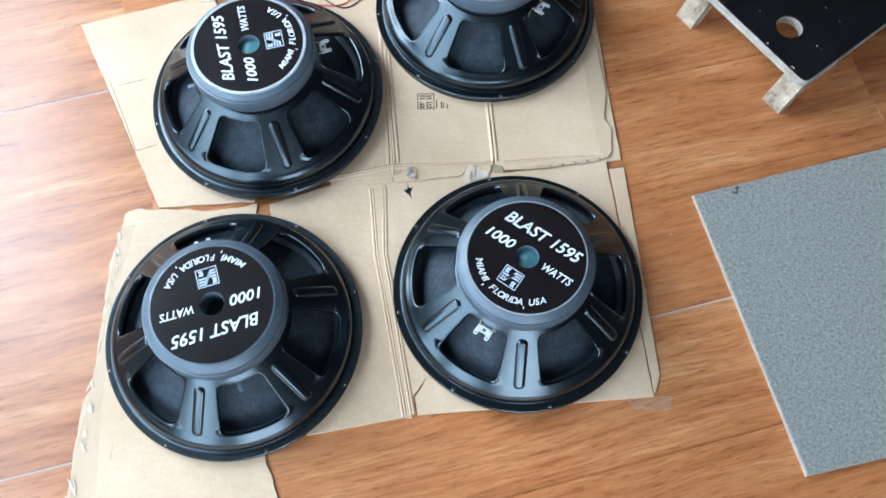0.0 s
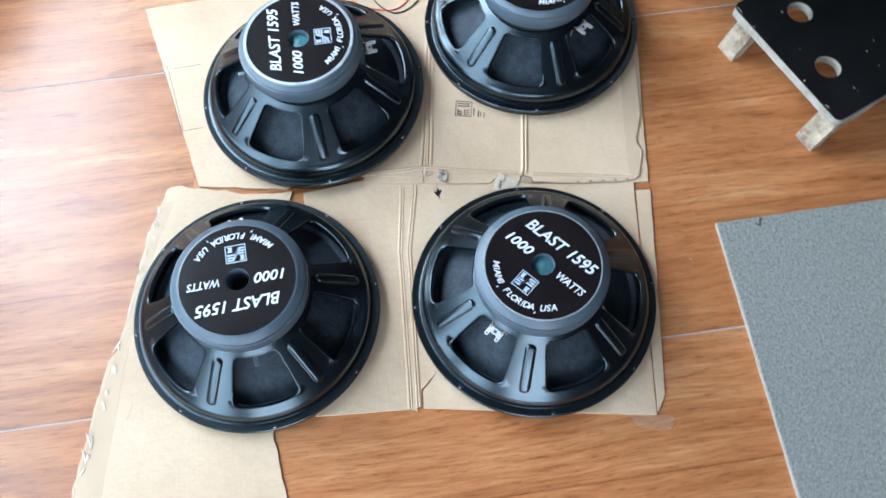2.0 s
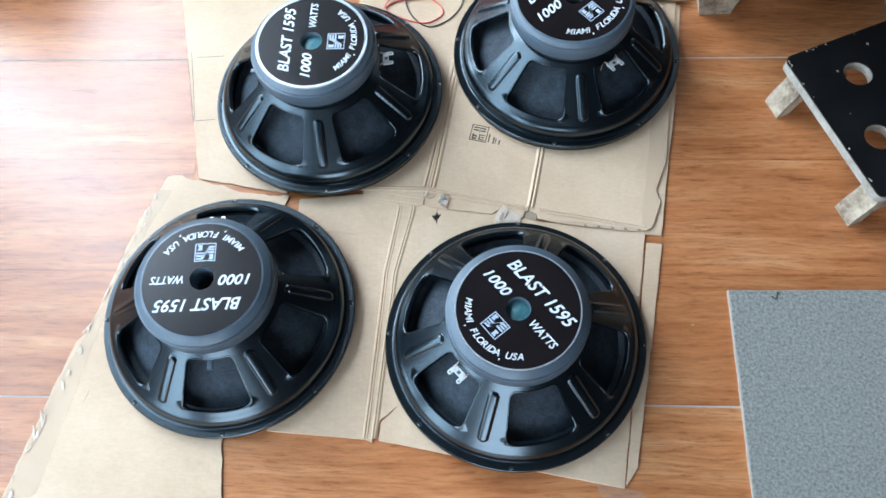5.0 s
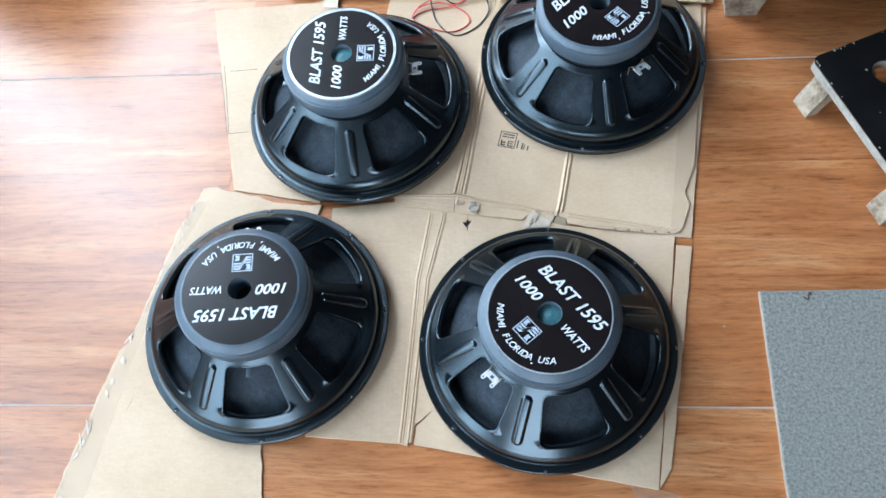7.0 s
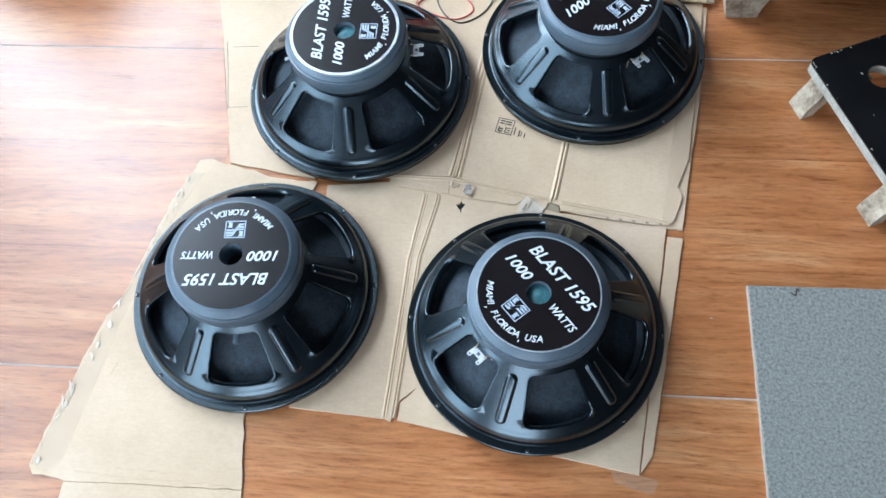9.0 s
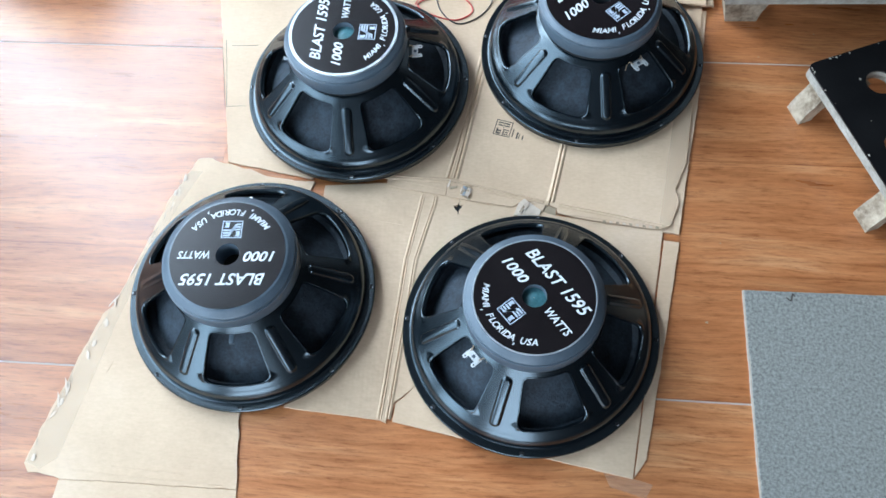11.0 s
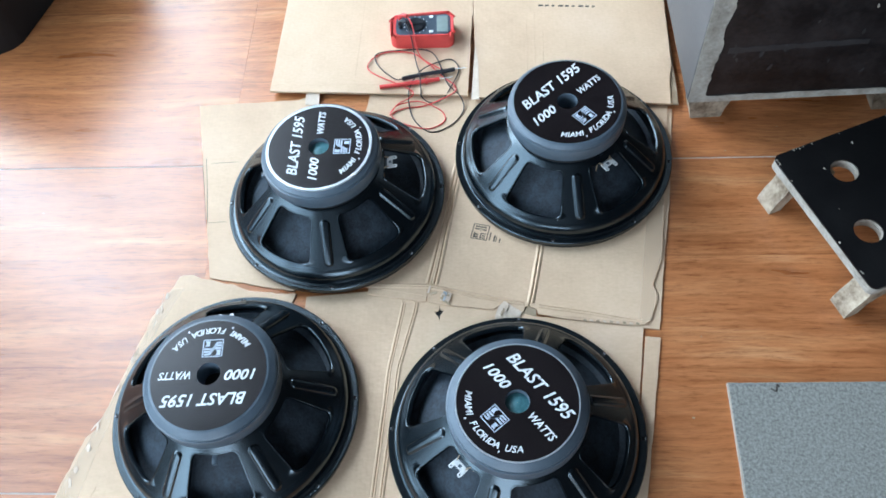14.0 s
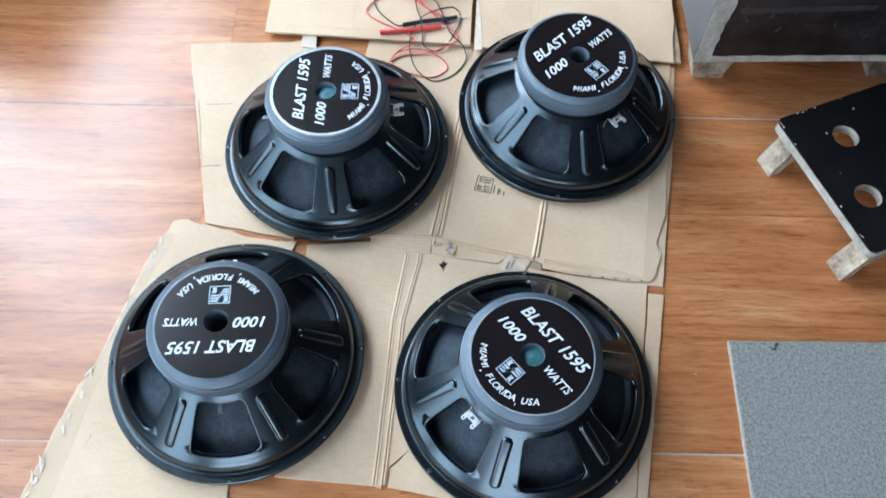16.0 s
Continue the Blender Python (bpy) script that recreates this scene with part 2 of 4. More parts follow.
# ---- mesh helpers ----
def finish(bm, sharp=32):
    bmesh.ops.remove_doubles(bm, verts=bm.verts, dist=1e-6)
    bmesh.ops.recalc_face_normals(bm, faces=bm.faces)
    for f in bm.faces:
        f.smooth = True
    for e in bm.edges:
        if len(e.link_faces) == 2 and e.calc_face_angle(0) > radians(sharp):
            e.smooth = False
    return bm


def link(name, bm, mat, sharp=32):
    me = bpy.data.meshes.new(name)
    finish(bm, sharp).to_mesh(me)
    bm.free()
    me.materials.append(mat)
    return new(name, me)


def part(name, bm, mat, parent, label="", sharp=32):
    ob = link(name, bm, mat, sharp)
    ob.parent = parent
    return tagged(ob, label)


def thing(name, label, category, m=None, group="", kind=""):
    ob = new(name)
    ob.empty_display_size = 0.05
    if m is not None:
        ob.matrix_world = m
    return tagged(ob, label, category, group, kind)


def box(x0, x1, y0, y1, z0, z1, bevel=0.0, segs=2):
    bm = bmesh.new()
    bmesh.ops.create_cube(bm, size=1, matrix=Matrix.Translation(((x0 + x1) / 2, (y0 + y1) / 2, (z0 + z1) / 2)) @ Matrix.Diagonal((x1 - x0, y1 - y0, z1 - z0, 1)))
    if bevel:
        bmesh.ops.bevel(bm, geom=bm.edges[:], offset=bevel, segments=segs, affect="EDGES", profile=0.6)
    return bm


def lathe(profile, steps=96, cap=False):
    """Turns (radius, height) pairs round the z axis."""
    bm = bmesh.new()
    rings = []
    for r, z in profile:
        rings.append([bm.verts.new((r * math.cos(2 * math.pi * i / steps), r * math.sin(2 * math.pi * i / steps), z)) for i in range(steps)])
    for a, b in zip(rings, rings[1:]):
        for i in range(steps):
            j = (i + 1) % steps
            bm.faces.new((a[i], a[j], b[j], b[i]))
    if cap:
        bm.faces.new(rings[-1])
        bm.faces.new(rings[0][::-1])
    return bm


def rounded(points, step=0.012, ragged=0.0, seed=0):
    """Walks round an outline and roughens it."""
    out = []
    n = len(points)
    for i in range(n):
        a, b = Vector(points[i]), Vector(points[(i + 1) % n])
        count = max(1, int((b - a).length / step)) if ragged else 1
        side = Vector((-(b - a).y, (b - a).x)).normalized()
        for k in range(count):
            p = a.lerp(b, k / count)
            if k and ragged:
                q = p * 40 + Vector((seed * 3.1, seed * 1.7))
                p = p + side * ragged * (noise.noise((q.x, q.y, 0)) + 0.6 * noise.noise((q.x * 3.7, q.y * 3.7, 5)))
            out.append((p.x, p.y))
    return out


def slab(outline, z0, z1, bevel=0.0):
    """A flat piece of any outline, with thickness."""
    bm = bmesh.new()
    base = bm.faces.new([bm.verts.new((x, y, z0)) for x, y in outline])
    got = bmesh.ops.extrude_face_region(bm, geom=[base])
    up = [v for v in got["geom"] if isinstance(v, bmesh.types.BMVert)]
    bmesh.ops.translate(bm, verts=up, vec=(0, 0, z1 - z0))
    bmesh.ops.recalc_face_normals(bm, faces=bm.faces)
    if bevel:
        top = [e for e in bm.edges if all(abs(v.co.z - z1) < 1e-7 for v in e.verts)]
        bmesh.ops.bevel(bm, geom=top, offset=bevel, segments=1, affect="EDGES")
    return bm


def panel_with_holes(w, h, holes, z0, z1, rad):
    """A board with rounded corners and round holes right through it."""
    bm = bmesh.new()
    loops = []
    outer = []
    for cx, cy, a0 in ((w - rad, h - rad, 0), (rad, h - rad, 90), (rad, rad, 180), (w - rad, rad, 270)):
        outer += [(cx + rad * math.cos(radians(a0 + 15 * k)), cy + rad * math.sin(radians(a0 + 15 * k))) for k in range(7)]
    loops.append(outer)
    for cx, cy, r in holes:
        loops.append([(cx + r * math.cos(2 * math.pi * k / 32), cy + r * math.sin(2 * math.pi * k / 32)) for k in range(32)])
    for z in (z0, z1):
        edges = []
        for lp in loops:
            vs = [bm.verts.new((x, y, z)) for x, y in lp]
            edges += [bm.edges.new((vs[i], vs[(i + 1) % len(vs)])) for i in range(len(vs))]
        bmesh.ops.triangle_fill(bm, use_beauty=True, edges=edges)
    walls = bmesh.new()
    for lp in loops:
        a = [walls.verts.new((x, y, z0)) for x, y in lp]
        b = [walls.verts.new((x, y, z1)) for x, y in lp]
        for i in range(len(lp)):
            j = (i + 1) % len(lp)
            walls.faces.new((a[i], a[j], b[j], b[i]))
    return join(bm, walls)


def tube(points, radius, sides=8, sub=6):
    """A wire along a smooth line through points."""
    p = [Vector(q) for q in points]
    line = []
    for i in range(len(p) - 1):
        a, b, c, d = p[max(i - 1, 0)], p[i], p[i + 1], p[min(i + 2, len(p) - 1)]
        for k in range(sub):
            t = k / sub
            line.append(0.5 * ((2 * b) + (c - a) * t + (2 * a - 5 * b + 4 * c - d) * t * t + (3 * b - a - 3 * c + d) * t ** 3))
    line.append(p[-1])
    bm = bmesh.new()
    rings = []
    for i, q in enumerate(line):
        way = (line[min(i + 1, len(line) - 1)] - line[max(i - 1, 0)]).normalized()
        side = way.cross(Vector((0, 0, 1)))
        side = side.normalized() if side.length > 1e-4 else Vector((1, 0, 0))
        up = side.cross(way)
        rings.append([bm.verts.new(q + radius * (math.cos(2 * math.pi * s / sides) * side + math.sin(2 * math.pi * s / sides) * up)) for s in range(sides)])
    for a, b in zip(rings, rings[1:]):
        for i in range(sides):
            j = (i + 1) % sides
            bm.faces.new((a[i], a[j], b[j], b[i]))
    bm.faces.new(rings[0])
    bm.faces.new(rings[-1][::-1])
    return bm


def letters(text, size, m, depth=0.0002, shear=0.28, bold=0.0):
    """Raised lettering in the built-in font as a mesh, centred, at the pose m."""
    cu = bpy.data.curves.new("lettering", "FONT")
    cu.body, cu.size, cu.shear, cu.extrude, cu.offset = text, size, shear, depth, bold
    cu.align_x, cu.align_y, cu.resolution_u = "CENTER", "CENTER", 3
    tmp = bpy.data.objects.new("lettering", cu)
    scene.collection.objects.link(tmp)
    dg = bpy.context.evaluated_depsgraph_get()
    me = bpy.data.meshes.new_from_object(tmp.evaluated_get(dg))
    bm = bmesh.new()
    bm.from_mesh(me)
    bm.transform(m)
    bpy.data.objects.remove(tmp)
    bpy.data.curves.remove(cu)
    bpy.data.meshes.remove(me)
    return bm


def join(*bms):
    """Joins several meshes into one."""
    first = bms[0]
    for other in bms[1:]:
        me = bpy.data.meshes.new("joined")
        other.to_mesh(me)
        other.free()
        first.from_mesh(me)
        bpy.data.meshes.remove(me)
    return first


# ---- the room: added walls and ceiling out of view, dark to limit bounce ----
X0, X1, Y0, Y1, TOP = -1.25, 4.4, -3.0, 3.2, 2.9


def wall_with_opening(name, along, at, a0, a1, o0, o1, s, h, thick, mat):
    """A wall along x or y at one place, with one opening o0..o1 from height s to h."""
    bms = []
    spans = [(a0, o0, 0, TOP), (o1, a1, 0, TOP), (o0, o1, 0, s), (o0, o1, h, TOP)] if o0 is not None else [(a0, a1, 0, TOP)]
    for p, q, z0, z1 in spans:
        bms.append(box(p, q, min(at, at + thick), max(at, at + thick), z0, z1) if along == "x" else box(min(at, at + thick), max(at, at + thick), p, q, z0, z1))
    return tagged(link(name, join(*bms), mat), name.replace("_", " ") + " out of view, in plain paint", "wall", kind="structure")


wall_with_opening("wall_west", "y", X0, -0.85, Y1, -0.8, 2.85, 0.3, 2.6, -0.15, WALL_PAINT)
wall_with_opening("wall_west_door_side", "y", X0, Y0, -0.85, -2.5, -0.95, 0.04, 2.15, -0.15, WALL_PAINT)
wall_with_opening("wall_south", "x", Y0, X0 - 0.15, X1 + 0.15, -1.2, 0.4, 0.3, 2.2, -0.15, WALL_PAINT)
wall_with_opening("wall_east", "y", X1, Y0, Y1, None, None, 0, 0, 0.15, DIM_PAINT)
wall_with_opening("wall_north", "x", Y1, X0 - 0.15, X1 + 0.15, None, None, 0, 0, 0.15, DIM_PAINT)
tagged(link("ceiling", box(X0 - 0.15, X1 + 0.15, Y0 - 0.15, Y1 + 0.15, TOP, TOP + 0.1), CEILING_PAINT), "unseen ceiling of the room, kept dark to limit bounce light", "ceiling", kind="structure")


def window(name, along, at, o0, o1, s, h, bars):
    """A framed window with uprights, filling an opening."""
    root = thing(name, "white framed window standing open to the daylight", "window", kind="structure")

    def piece(p, q, z0, z1, d0, d1, bevel=0.004):
        return box(p, q, at + d0, at + d1, z0, z1, bevel) if along == "x" else box(at + d0, at + d1, p, q, z0, z1, bevel)

    e = 0.003
    w = 0.05
    part("window_frame", join(piece(o0 + e, o1 - e, s + e, s + w, -0.09, -0.04), piece(o0 + e, o1 - e, h - w, h - e, -0.09, -0.04),
                              piece(o0 + e, o0 + w, s + w, h - w, -0.09, -0.04), piece(o1 - w, o1 - e, s + w, h - w, -0.09, -0.04)), FRAME_PAINT, root)
    xs = [o0 + w + (o1 - o0 - 2 * w) * i / (bars + 1) for i in range(bars + 2)]
    for x in xs[1:-1]:
        part("mullion", piece(x - 0.02, x + 0.02, s + w, h - w, -0.085, -0.045), FRAME_PAINT, root)
    part("window_sill", piece(o0 + e, o1 - e, s + e, s + 0.03, -0.038, 0.03), FRAME_PAINT, root)


window("window_1", "y", X0, -0.8, 2.85, 0.3, 2.6, 3)
window("window_3", "y", X0, -2.5, -0.95, 0.04, 2.15, 1)
window("window_2", "x", Y0, -1.2, 0.4, 0.3, 2.2, 1)

floor = tagged(link("floor", box(X0 - 0.15, X1 + 0.15, Y0 - 0.15, Y1 + 0.15, -0.12, -0.0005), GROUT), "glossy orange-brown wood-look floor tiles with pale joints", "floor", kind="structure")


# ---- loudspeakers ----
SLOPE_OUT, SLOPE_IN = (0.1700, 0.0400), (0.0940, 0.1025)


def on_slope(ang, s, lift=0.0):
    """A point of the basket's sloping wall: angle, way up it from 0 to 1, distance off it."""
    (r0, z0), (r1, z1) = SLOPE_OUT, SLOPE_IN
    n = Vector((z1 - z0, r0 - r1)).normalized()
    r, z = r0 + (r1 - r0) * s + n.x * lift, z0 + (z1 - z0) * s + n.y * lift
    return Vector((r * math.cos(ang), r * math.sin(ang), z))


def basket_sector(mid, count=72):
    """One sixth of the sloping wall, with its rounded window and the window's turned-in lip."""
    bm = bmesh.new()
    half_a, lo, hi = radians(19.0), 0.065, 0.92
    mean_r = 0.132
    length = math.hypot(SLOPE_OUT[0] - SLOPE_IN[0], SLOPE_IN[1] - SLOPE_OUT[1])
    hw, hs = half_a * mean_r, (hi - lo) / 2 * length
    rad = 0.011

    def hole(k, shrink):
        t = 2 * math.pi * k / count
        c, s_ = math.cos(t), math.sin(t)
        a, b, r = hw - shrink, hs - shrink, rad - shrink * 0.5
        # superellipse-like rounded rectangle by ray marching
        lo_t, hi_t = 0.0, 0.2
        for _ in range(40):
            m_ = (lo_t + hi_t) / 2
            x, y = abs(m_ * c), abs(m_ * s_)
            qx, qy = max(x - (a - r), 0), max(y - (b - r), 0)
            inside = x <= a and y <= b and (qx * qx + qy * qy <= r * r or qx == 0 or qy == 0)
            lo_t, hi_t = (m_, hi_t) if inside else (lo_t, m_)
        return lo_t * c, lo_t * s_

    def place(x, y, lift):
        return on_slope(mid + x / mean_r, (lo + hi) / 2 + y / length, lift)

    full_a, s_lo, s_hi = radians(30.0) * mean_r, -(lo + hi) / 2 * length, (1 - (lo + hi) / 2) * length
    outer = []
    for k in range(count):
        t = 2 * math.pi * k / count
        c, s_ = math.cos(t), math.sin(t)
        f = min(full_a / abs(c) if abs(c) > 1e-9 else 9, (s_hi if s_ > 0 else -s_lo) / abs(s_) if abs(s_) > 1e-9 else 9)
        outer.append((f * c, f * s_))
    # the four corners of the sector are hit exactly
    for cx, cy in ((full_a, s_hi), (-full_a, s_hi), (-full_a, s_lo), (full_a, s_lo)):
        k = min(range(count), key=lambda i: (outer[i][0] - cx) ** 2 + (outer[i][1] - cy) ** 2)
        outer[k] = (cx, cy)
    rings = [[place(*p, 0) for p in outer]]
    for f in (0.33, 0.66):
        rings.append([place(outer[k][0] * (1 - f) + hole(k, 0)[0] * f, outer[k][1] * (1 - f) + hole(k, 0)[1] * f, 0) for k in range(count)])
    for shrink, lift in ((0.0, 0.0), (0.0006, 0.0009), (0.0016, 0.0008), (0.0026, -0.0008), (0.0030, -0.0045), (0.0022, -0.0060)):
        rings.append([place(*hole(k, shrink), lift) for k in range(count)])
    rows = [[bm.verts.new(p) for p in ring] for ring in rings]
    for a, b in zip(rows, rows[1:]):
        for i in range(count):
            j = (i + 1) % count
            bm.faces.new((a[i], a[j], b[j], b[i]))
    return bm


def make_rib(ang):
    """A pressed rib along one spoke: a long rounded ridge with a groove round it."""
    bm = bmesh.new()
    length = math.hypot(SLOPE_OUT[0] - SLOPE_IN[0], SLOPE_IN[1] - SLOPE_OUT[1])
    mid_s, half_l, count = 0.46, 0.0385, 32
    rings = []
    for inset, lift in ((-0.0012, 0.0002), (0.0, 0.0006), (0.0010, 0.0028), (0.0022, 0.0038), (0.0040, 0.0042)):
        w, l = 0.0076 - inset, half_l - inset
        ring = []
        for k in range(count):
            t = 2 * math.pi * k / count
            x, y = w * math.cos(t), w * math.sin(t) + (l - w if math.sin(t) >= 0 else -(l - w))
            s = mid_s + y / length
            r = SLOPE_OUT[0] + (SLOPE_IN[0] - SLOPE_OUT[0]) * s
            ring.append(bm.verts.new(on_slope(ang + x / r, s, lift)))
        rings.append(ring)
    for a, b in zip(rings, rings[1:]):
        for i in range(count):
            j = (i + 1) % count
            bm.faces.new((a[i], a[j], b[j], b[i]))
    bm.faces.new(rings[-1])
    return bm


def make_emblem(x, y, w, h, z):
    """A square outline with three stepped stripes across it and two small blocks, as plain shapes."""
    t, up = 0.0013, z + 0.0002
    bits = [box(x - w, x + w, y + h - t, y + h, z, up), box(x - w, x + w, y - h, y - h + t, z, up),
            box(x - w, x - w + t, y - h + t, y + h - t, z, up), box(x + w - t, x + w, y - h + t, y + h - t, z, up)]
    for k in range(3):
        high, low, thick, bend = 0.80 - 0.30 * k, 0.12 - 0.30 * k, 0.20, 0.20 - 0.16 * k
        pts = [(0.84, high), (bend, high), (bend - 0.38, low), (-0.84, low), (-0.84, low - thick), (bend - 0.22, low - thick), (bend + 0.16, high - thick), (0.84, high - thick)]
        bits.append(slab([(x + px * w, y + py * h) for px, py in pts], z, up))
    for px, py in ((-0.56, 0.52), (0.56, -0.52)):
        bits.append(slab([(x + (px + a) * w, y + (py + b) * h) for a, b in ((-0.24, -0.30), (0.20, -0.30), (0.08, 0.0), (0.22, 0.30), (-0.24, 0.30))], z, up))
    return join(*bits)


def loudspeaker(x, y, base, turn, label, vent, plate_r, label_r, ring, twist=0.0, tilt=0.0, tall=0.0):
    sp = thing("loudspeaker", label, "loudspeaker", pose(x, y, base, 0, tilt, 0) @ pose(0, 0, 0, 0, 0, turn), "loudspeakers laid face down")
    part("gasket", lathe([(0.150, 0.0), (0.1912, 0.0), (0.1918, 0.004), (0.1908, 0.0085), (0.150, 0.0085)], 128), GASKET, sp, "black rubber front gasket ring")
    # stamped rim: rolled edge, flat flange and the step up to the sloping wall
    part("rim", lathe([(0.1905, 0.0065), (0.1936, 0.0080), (0.1942, 0.0115), (0.1937, 0.0143), (0.1925, 0.0156), (0.1905, 0.0156), (0.1860, 0.0150), (0.1822, 0.0150),
                       (0.1812, 0.0156), (0.1806, 0.0175), (0.1803, 0.0220), (0.1798, 0.0265), (0.1785, 0.0310), (0.1762, 0.0348), (0.1735, 0.0376), (0.1700, 0.0400)], 144), BLACK_STEEL, sp)
    basket = part("basket", join(*[basket_sector(radians(30 + 60 * k)) for k in range(6)]), BLACK_STEEL, sp, "pressed black steel basket with six windows", 50)
    for k in range(6):
        part("rib", make_rib(radians(60 * k)), BLACK_STEEL, basket, "", 60)
    part("top_ring", lathe([(0.0940, 0.1025), (0.0925, 0.1036), (0.0895, 0.1044), (0.0600, 0.1044)], 96), BLACK_STEEL, sp)
    part("cone", lathe([(0.172, 0.012), (0.168, 0.020), (0.160, 0.024), (0.152, 0.020), (0.146, 0.025), (0.100, 0.060), (0.060, 0.086), (0.058, 0.103)], 96), CONE, sp, "black pressed paper cone behind the windows")
    # mounting holes on the flange, black discs painted for their shade
    for k in range(8):
        a = radians(45 * k)
        hole = bmesh.new()
        bmesh.ops.create_cone(hole, cap_ends=True, segments=16, radius1=0.0030, radius2=0.0030, depth=0.0008)
        bmesh.ops.transform(hole, matrix=Matrix.Rotation(a, 4, "Z") @ Matrix.Translation((0.1885, 0, 0.01535)) @ Matrix.Diagonal((1, 1.35, 1, 1)), verts=hole.verts)
        eye = part("mounting_hole", hole, RECESS_SHADE, sp)
        # small bright box that paints in a glint at the hole's outer edge
        hole_glint = box(0.1900, 0.1911, -0.0022, 0.0016, 0.0155, 0.0161, 0.0002, 1)
        bmesh.ops.transform(hole_glint, matrix=Matrix.Rotation(a, 4, "Z"), verts=hole_glint.verts)
        part("hole_glint", hole_glint, BRIGHT_EDGE, eye, "bright chip imitating a glint at the hole")
    # magnet and back plate; d lifts the whole magnet on the taller drivers
    d = tall
    # the neck is near-black to paint in the shade under the magnet
    part("neck", lathe([(0.0900, 0.1040), (0.0885, 0.1070), (0.0870, 0.1160 + d)], 96), RECESS_SHADE, sp)
    part("magnet", lathe([(0.0820, 0.1125 + d), (0.0960, 0.1125 + d), (0.0980, 0.1138 + d), (0.0990, 0.1165 + d), (0.0993, 0.1368 + d), (0.0986, 0.1390 + d), (0.0966, 0.1400 + d), (0.0850, 0.1402 + d)], 128), GREY_PLATE, sp, "grey coated ring magnet")
    part("back_plate", lathe([(plate_r, 0.1398 + d), (plate_r, 0.1426 + d), (plate_r - 0.0012, 0.1440 + d), (label_r + 0.0050, 0.1472 + d), (label_r + 0.0035, 0.1488 + d), (label_r + 0.0022, 0.1494 + d), (0.0172, 0.1494 + d), (0.0166, 0.1484 + d), (0.0166, 0.1080 + d)], 128), GREY_PLATE, sp, "grey painted steel back plate")
    disc = part("label_disc", lathe([(label_r, 0.1492 + d), (label_r, 0.1498 + d), (0.0172, 0.1498 + d), (0.0170, 0.1492 + d)], 96), LABEL, sp, "round glossy black printed label")
    disc.rotation_euler = (0, 0, radians(twist))
    if ring:
        part("edge_ring", lathe([(label_r + 0.0002, 0.1492 + d), (label_r + 0.0003, 0.1502 + d), (label_r + 0.0018 * ring, 0.1502 + d), (label_r + 0.0018 * ring + 0.0008, 0.1502 + d - 0.0014 * ring)], 96), BRIGHT_EDGE, sp, "bright bare metal ring round the label")
    z = 0.1500 + d
    k = label_r / 0.085
    part("lettering", letters("BLAST 1595", 0.0250 * k, Matrix.Translation((0.0015, 0.0385 * k, z)) @ Matrix.Diagonal((0.97, 1, 1, 1)), bold=0.0004), WHITE_INK, disc, "white slanted lettering")
    part("lettering", letters("1000", 0.0215 * k, Matrix.Translation((-0.0500 * k, 0.0030 * k, z)) @ Matrix.Diagonal((1.10, 1, 1, 1)), bold=0.0004), WHITE_INK, disc, "white slanted lettering")
    part("lettering", letters("WATTS", 0.0165 * k, Matrix.Translation((0.0478 * k, 0.0000, z)) @ Matrix.Diagonal((0.86, 1, 1, 1)), bold=0.0003), WHITE_INK, disc, "white slanted lettering")
    text = "MIAMI, FLORIDA, USA"
    widths = [{"I": 0.50, ",": 0.45, " ": 0.50, "M": 1.15}.get(c, 0.95) for c in text]
    total, run, bits = sum(widths), 0.0, []
    for c, w in zip(text, widths):
        a = radians(-144 + 108 * (run + w / 2) / total)
        run += w
        if c != " ":
            r = (0.0690 if c != "," else 0.0730) * k
            bits.append(letters(c, 0.0132 * k, Matrix.Translation((r * math.cos(a), r * math.sin(a), z)) @ Matrix.Rotation(a + math.pi / 2, 4, "Z"), shear=0.2, bold=0.0002))
    part("lettering", join(*bits), WHITE_INK, disc, "small white lettering along the label's edge")
    part("emblem", make_emblem(-0.002, -0.0400 * k, 0.0150, 0.0138, z - 0.0001), EMBLEM_BLUE, disc, "pale blue-grey square emblem")
    if vent:
        part("vent_fill", lathe([(0.0166, 0.1390 + d), (0.0120, 0.1400 + d), (0.0060, 0.1420 + d), (0.0005, 0.1428 + d)], 32), TEAL, sp, "teal mesh in the vent bore")
    else:
        # black disc down the bore in place of its shade
        part("vent_fill", lathe([(0.0166, 0.1130 + d), (0.0005, 0.1130 + d)], 32), RECESS_SHADE, sp, "black disc painting the shade in the open vent bore")
    # terminal strip on a bracket at the window's inner edge, its two lugs pointing outwards
    zt = 0.0965
    part("bracket", join(box(-0.007, 0.007, -0.1060, -0.0900, zt - 0.0030, zt - 0.0012, 0.0005), box(-0.0035, 0.0035, -0.0930, -0.0890, zt - 0.0030, zt + 0.0070, 0.0005)), GREY_PLATE, sp)
    term = part("terminal", box(-0.0118, 0.0118, -0.1140, -0.1045, zt - 0.0012, zt + 0.0006, 0.0004), TIN, sp, "tinned two-lug terminal strip")
    part("rivet", box(-0.0024, 0.0024, -0.1118, -0.1072, zt + 0.0004, zt + 0.0014, 0.0007), GREY_PLATE, term)
    for sx in (-0.0090, 0.0090):
        lug = panel_with_holes(0.0062, 0.0120, [(0.0031, 0.0036, 0.0013)], zt - 0.0002, zt + 0.0010, 0.0026)
        bmesh.ops.translate(lug, verts=lug.verts, vec=(sx - 0.0031, -0.1215, 0.0002))
        part("lug", lug, TIN, term)
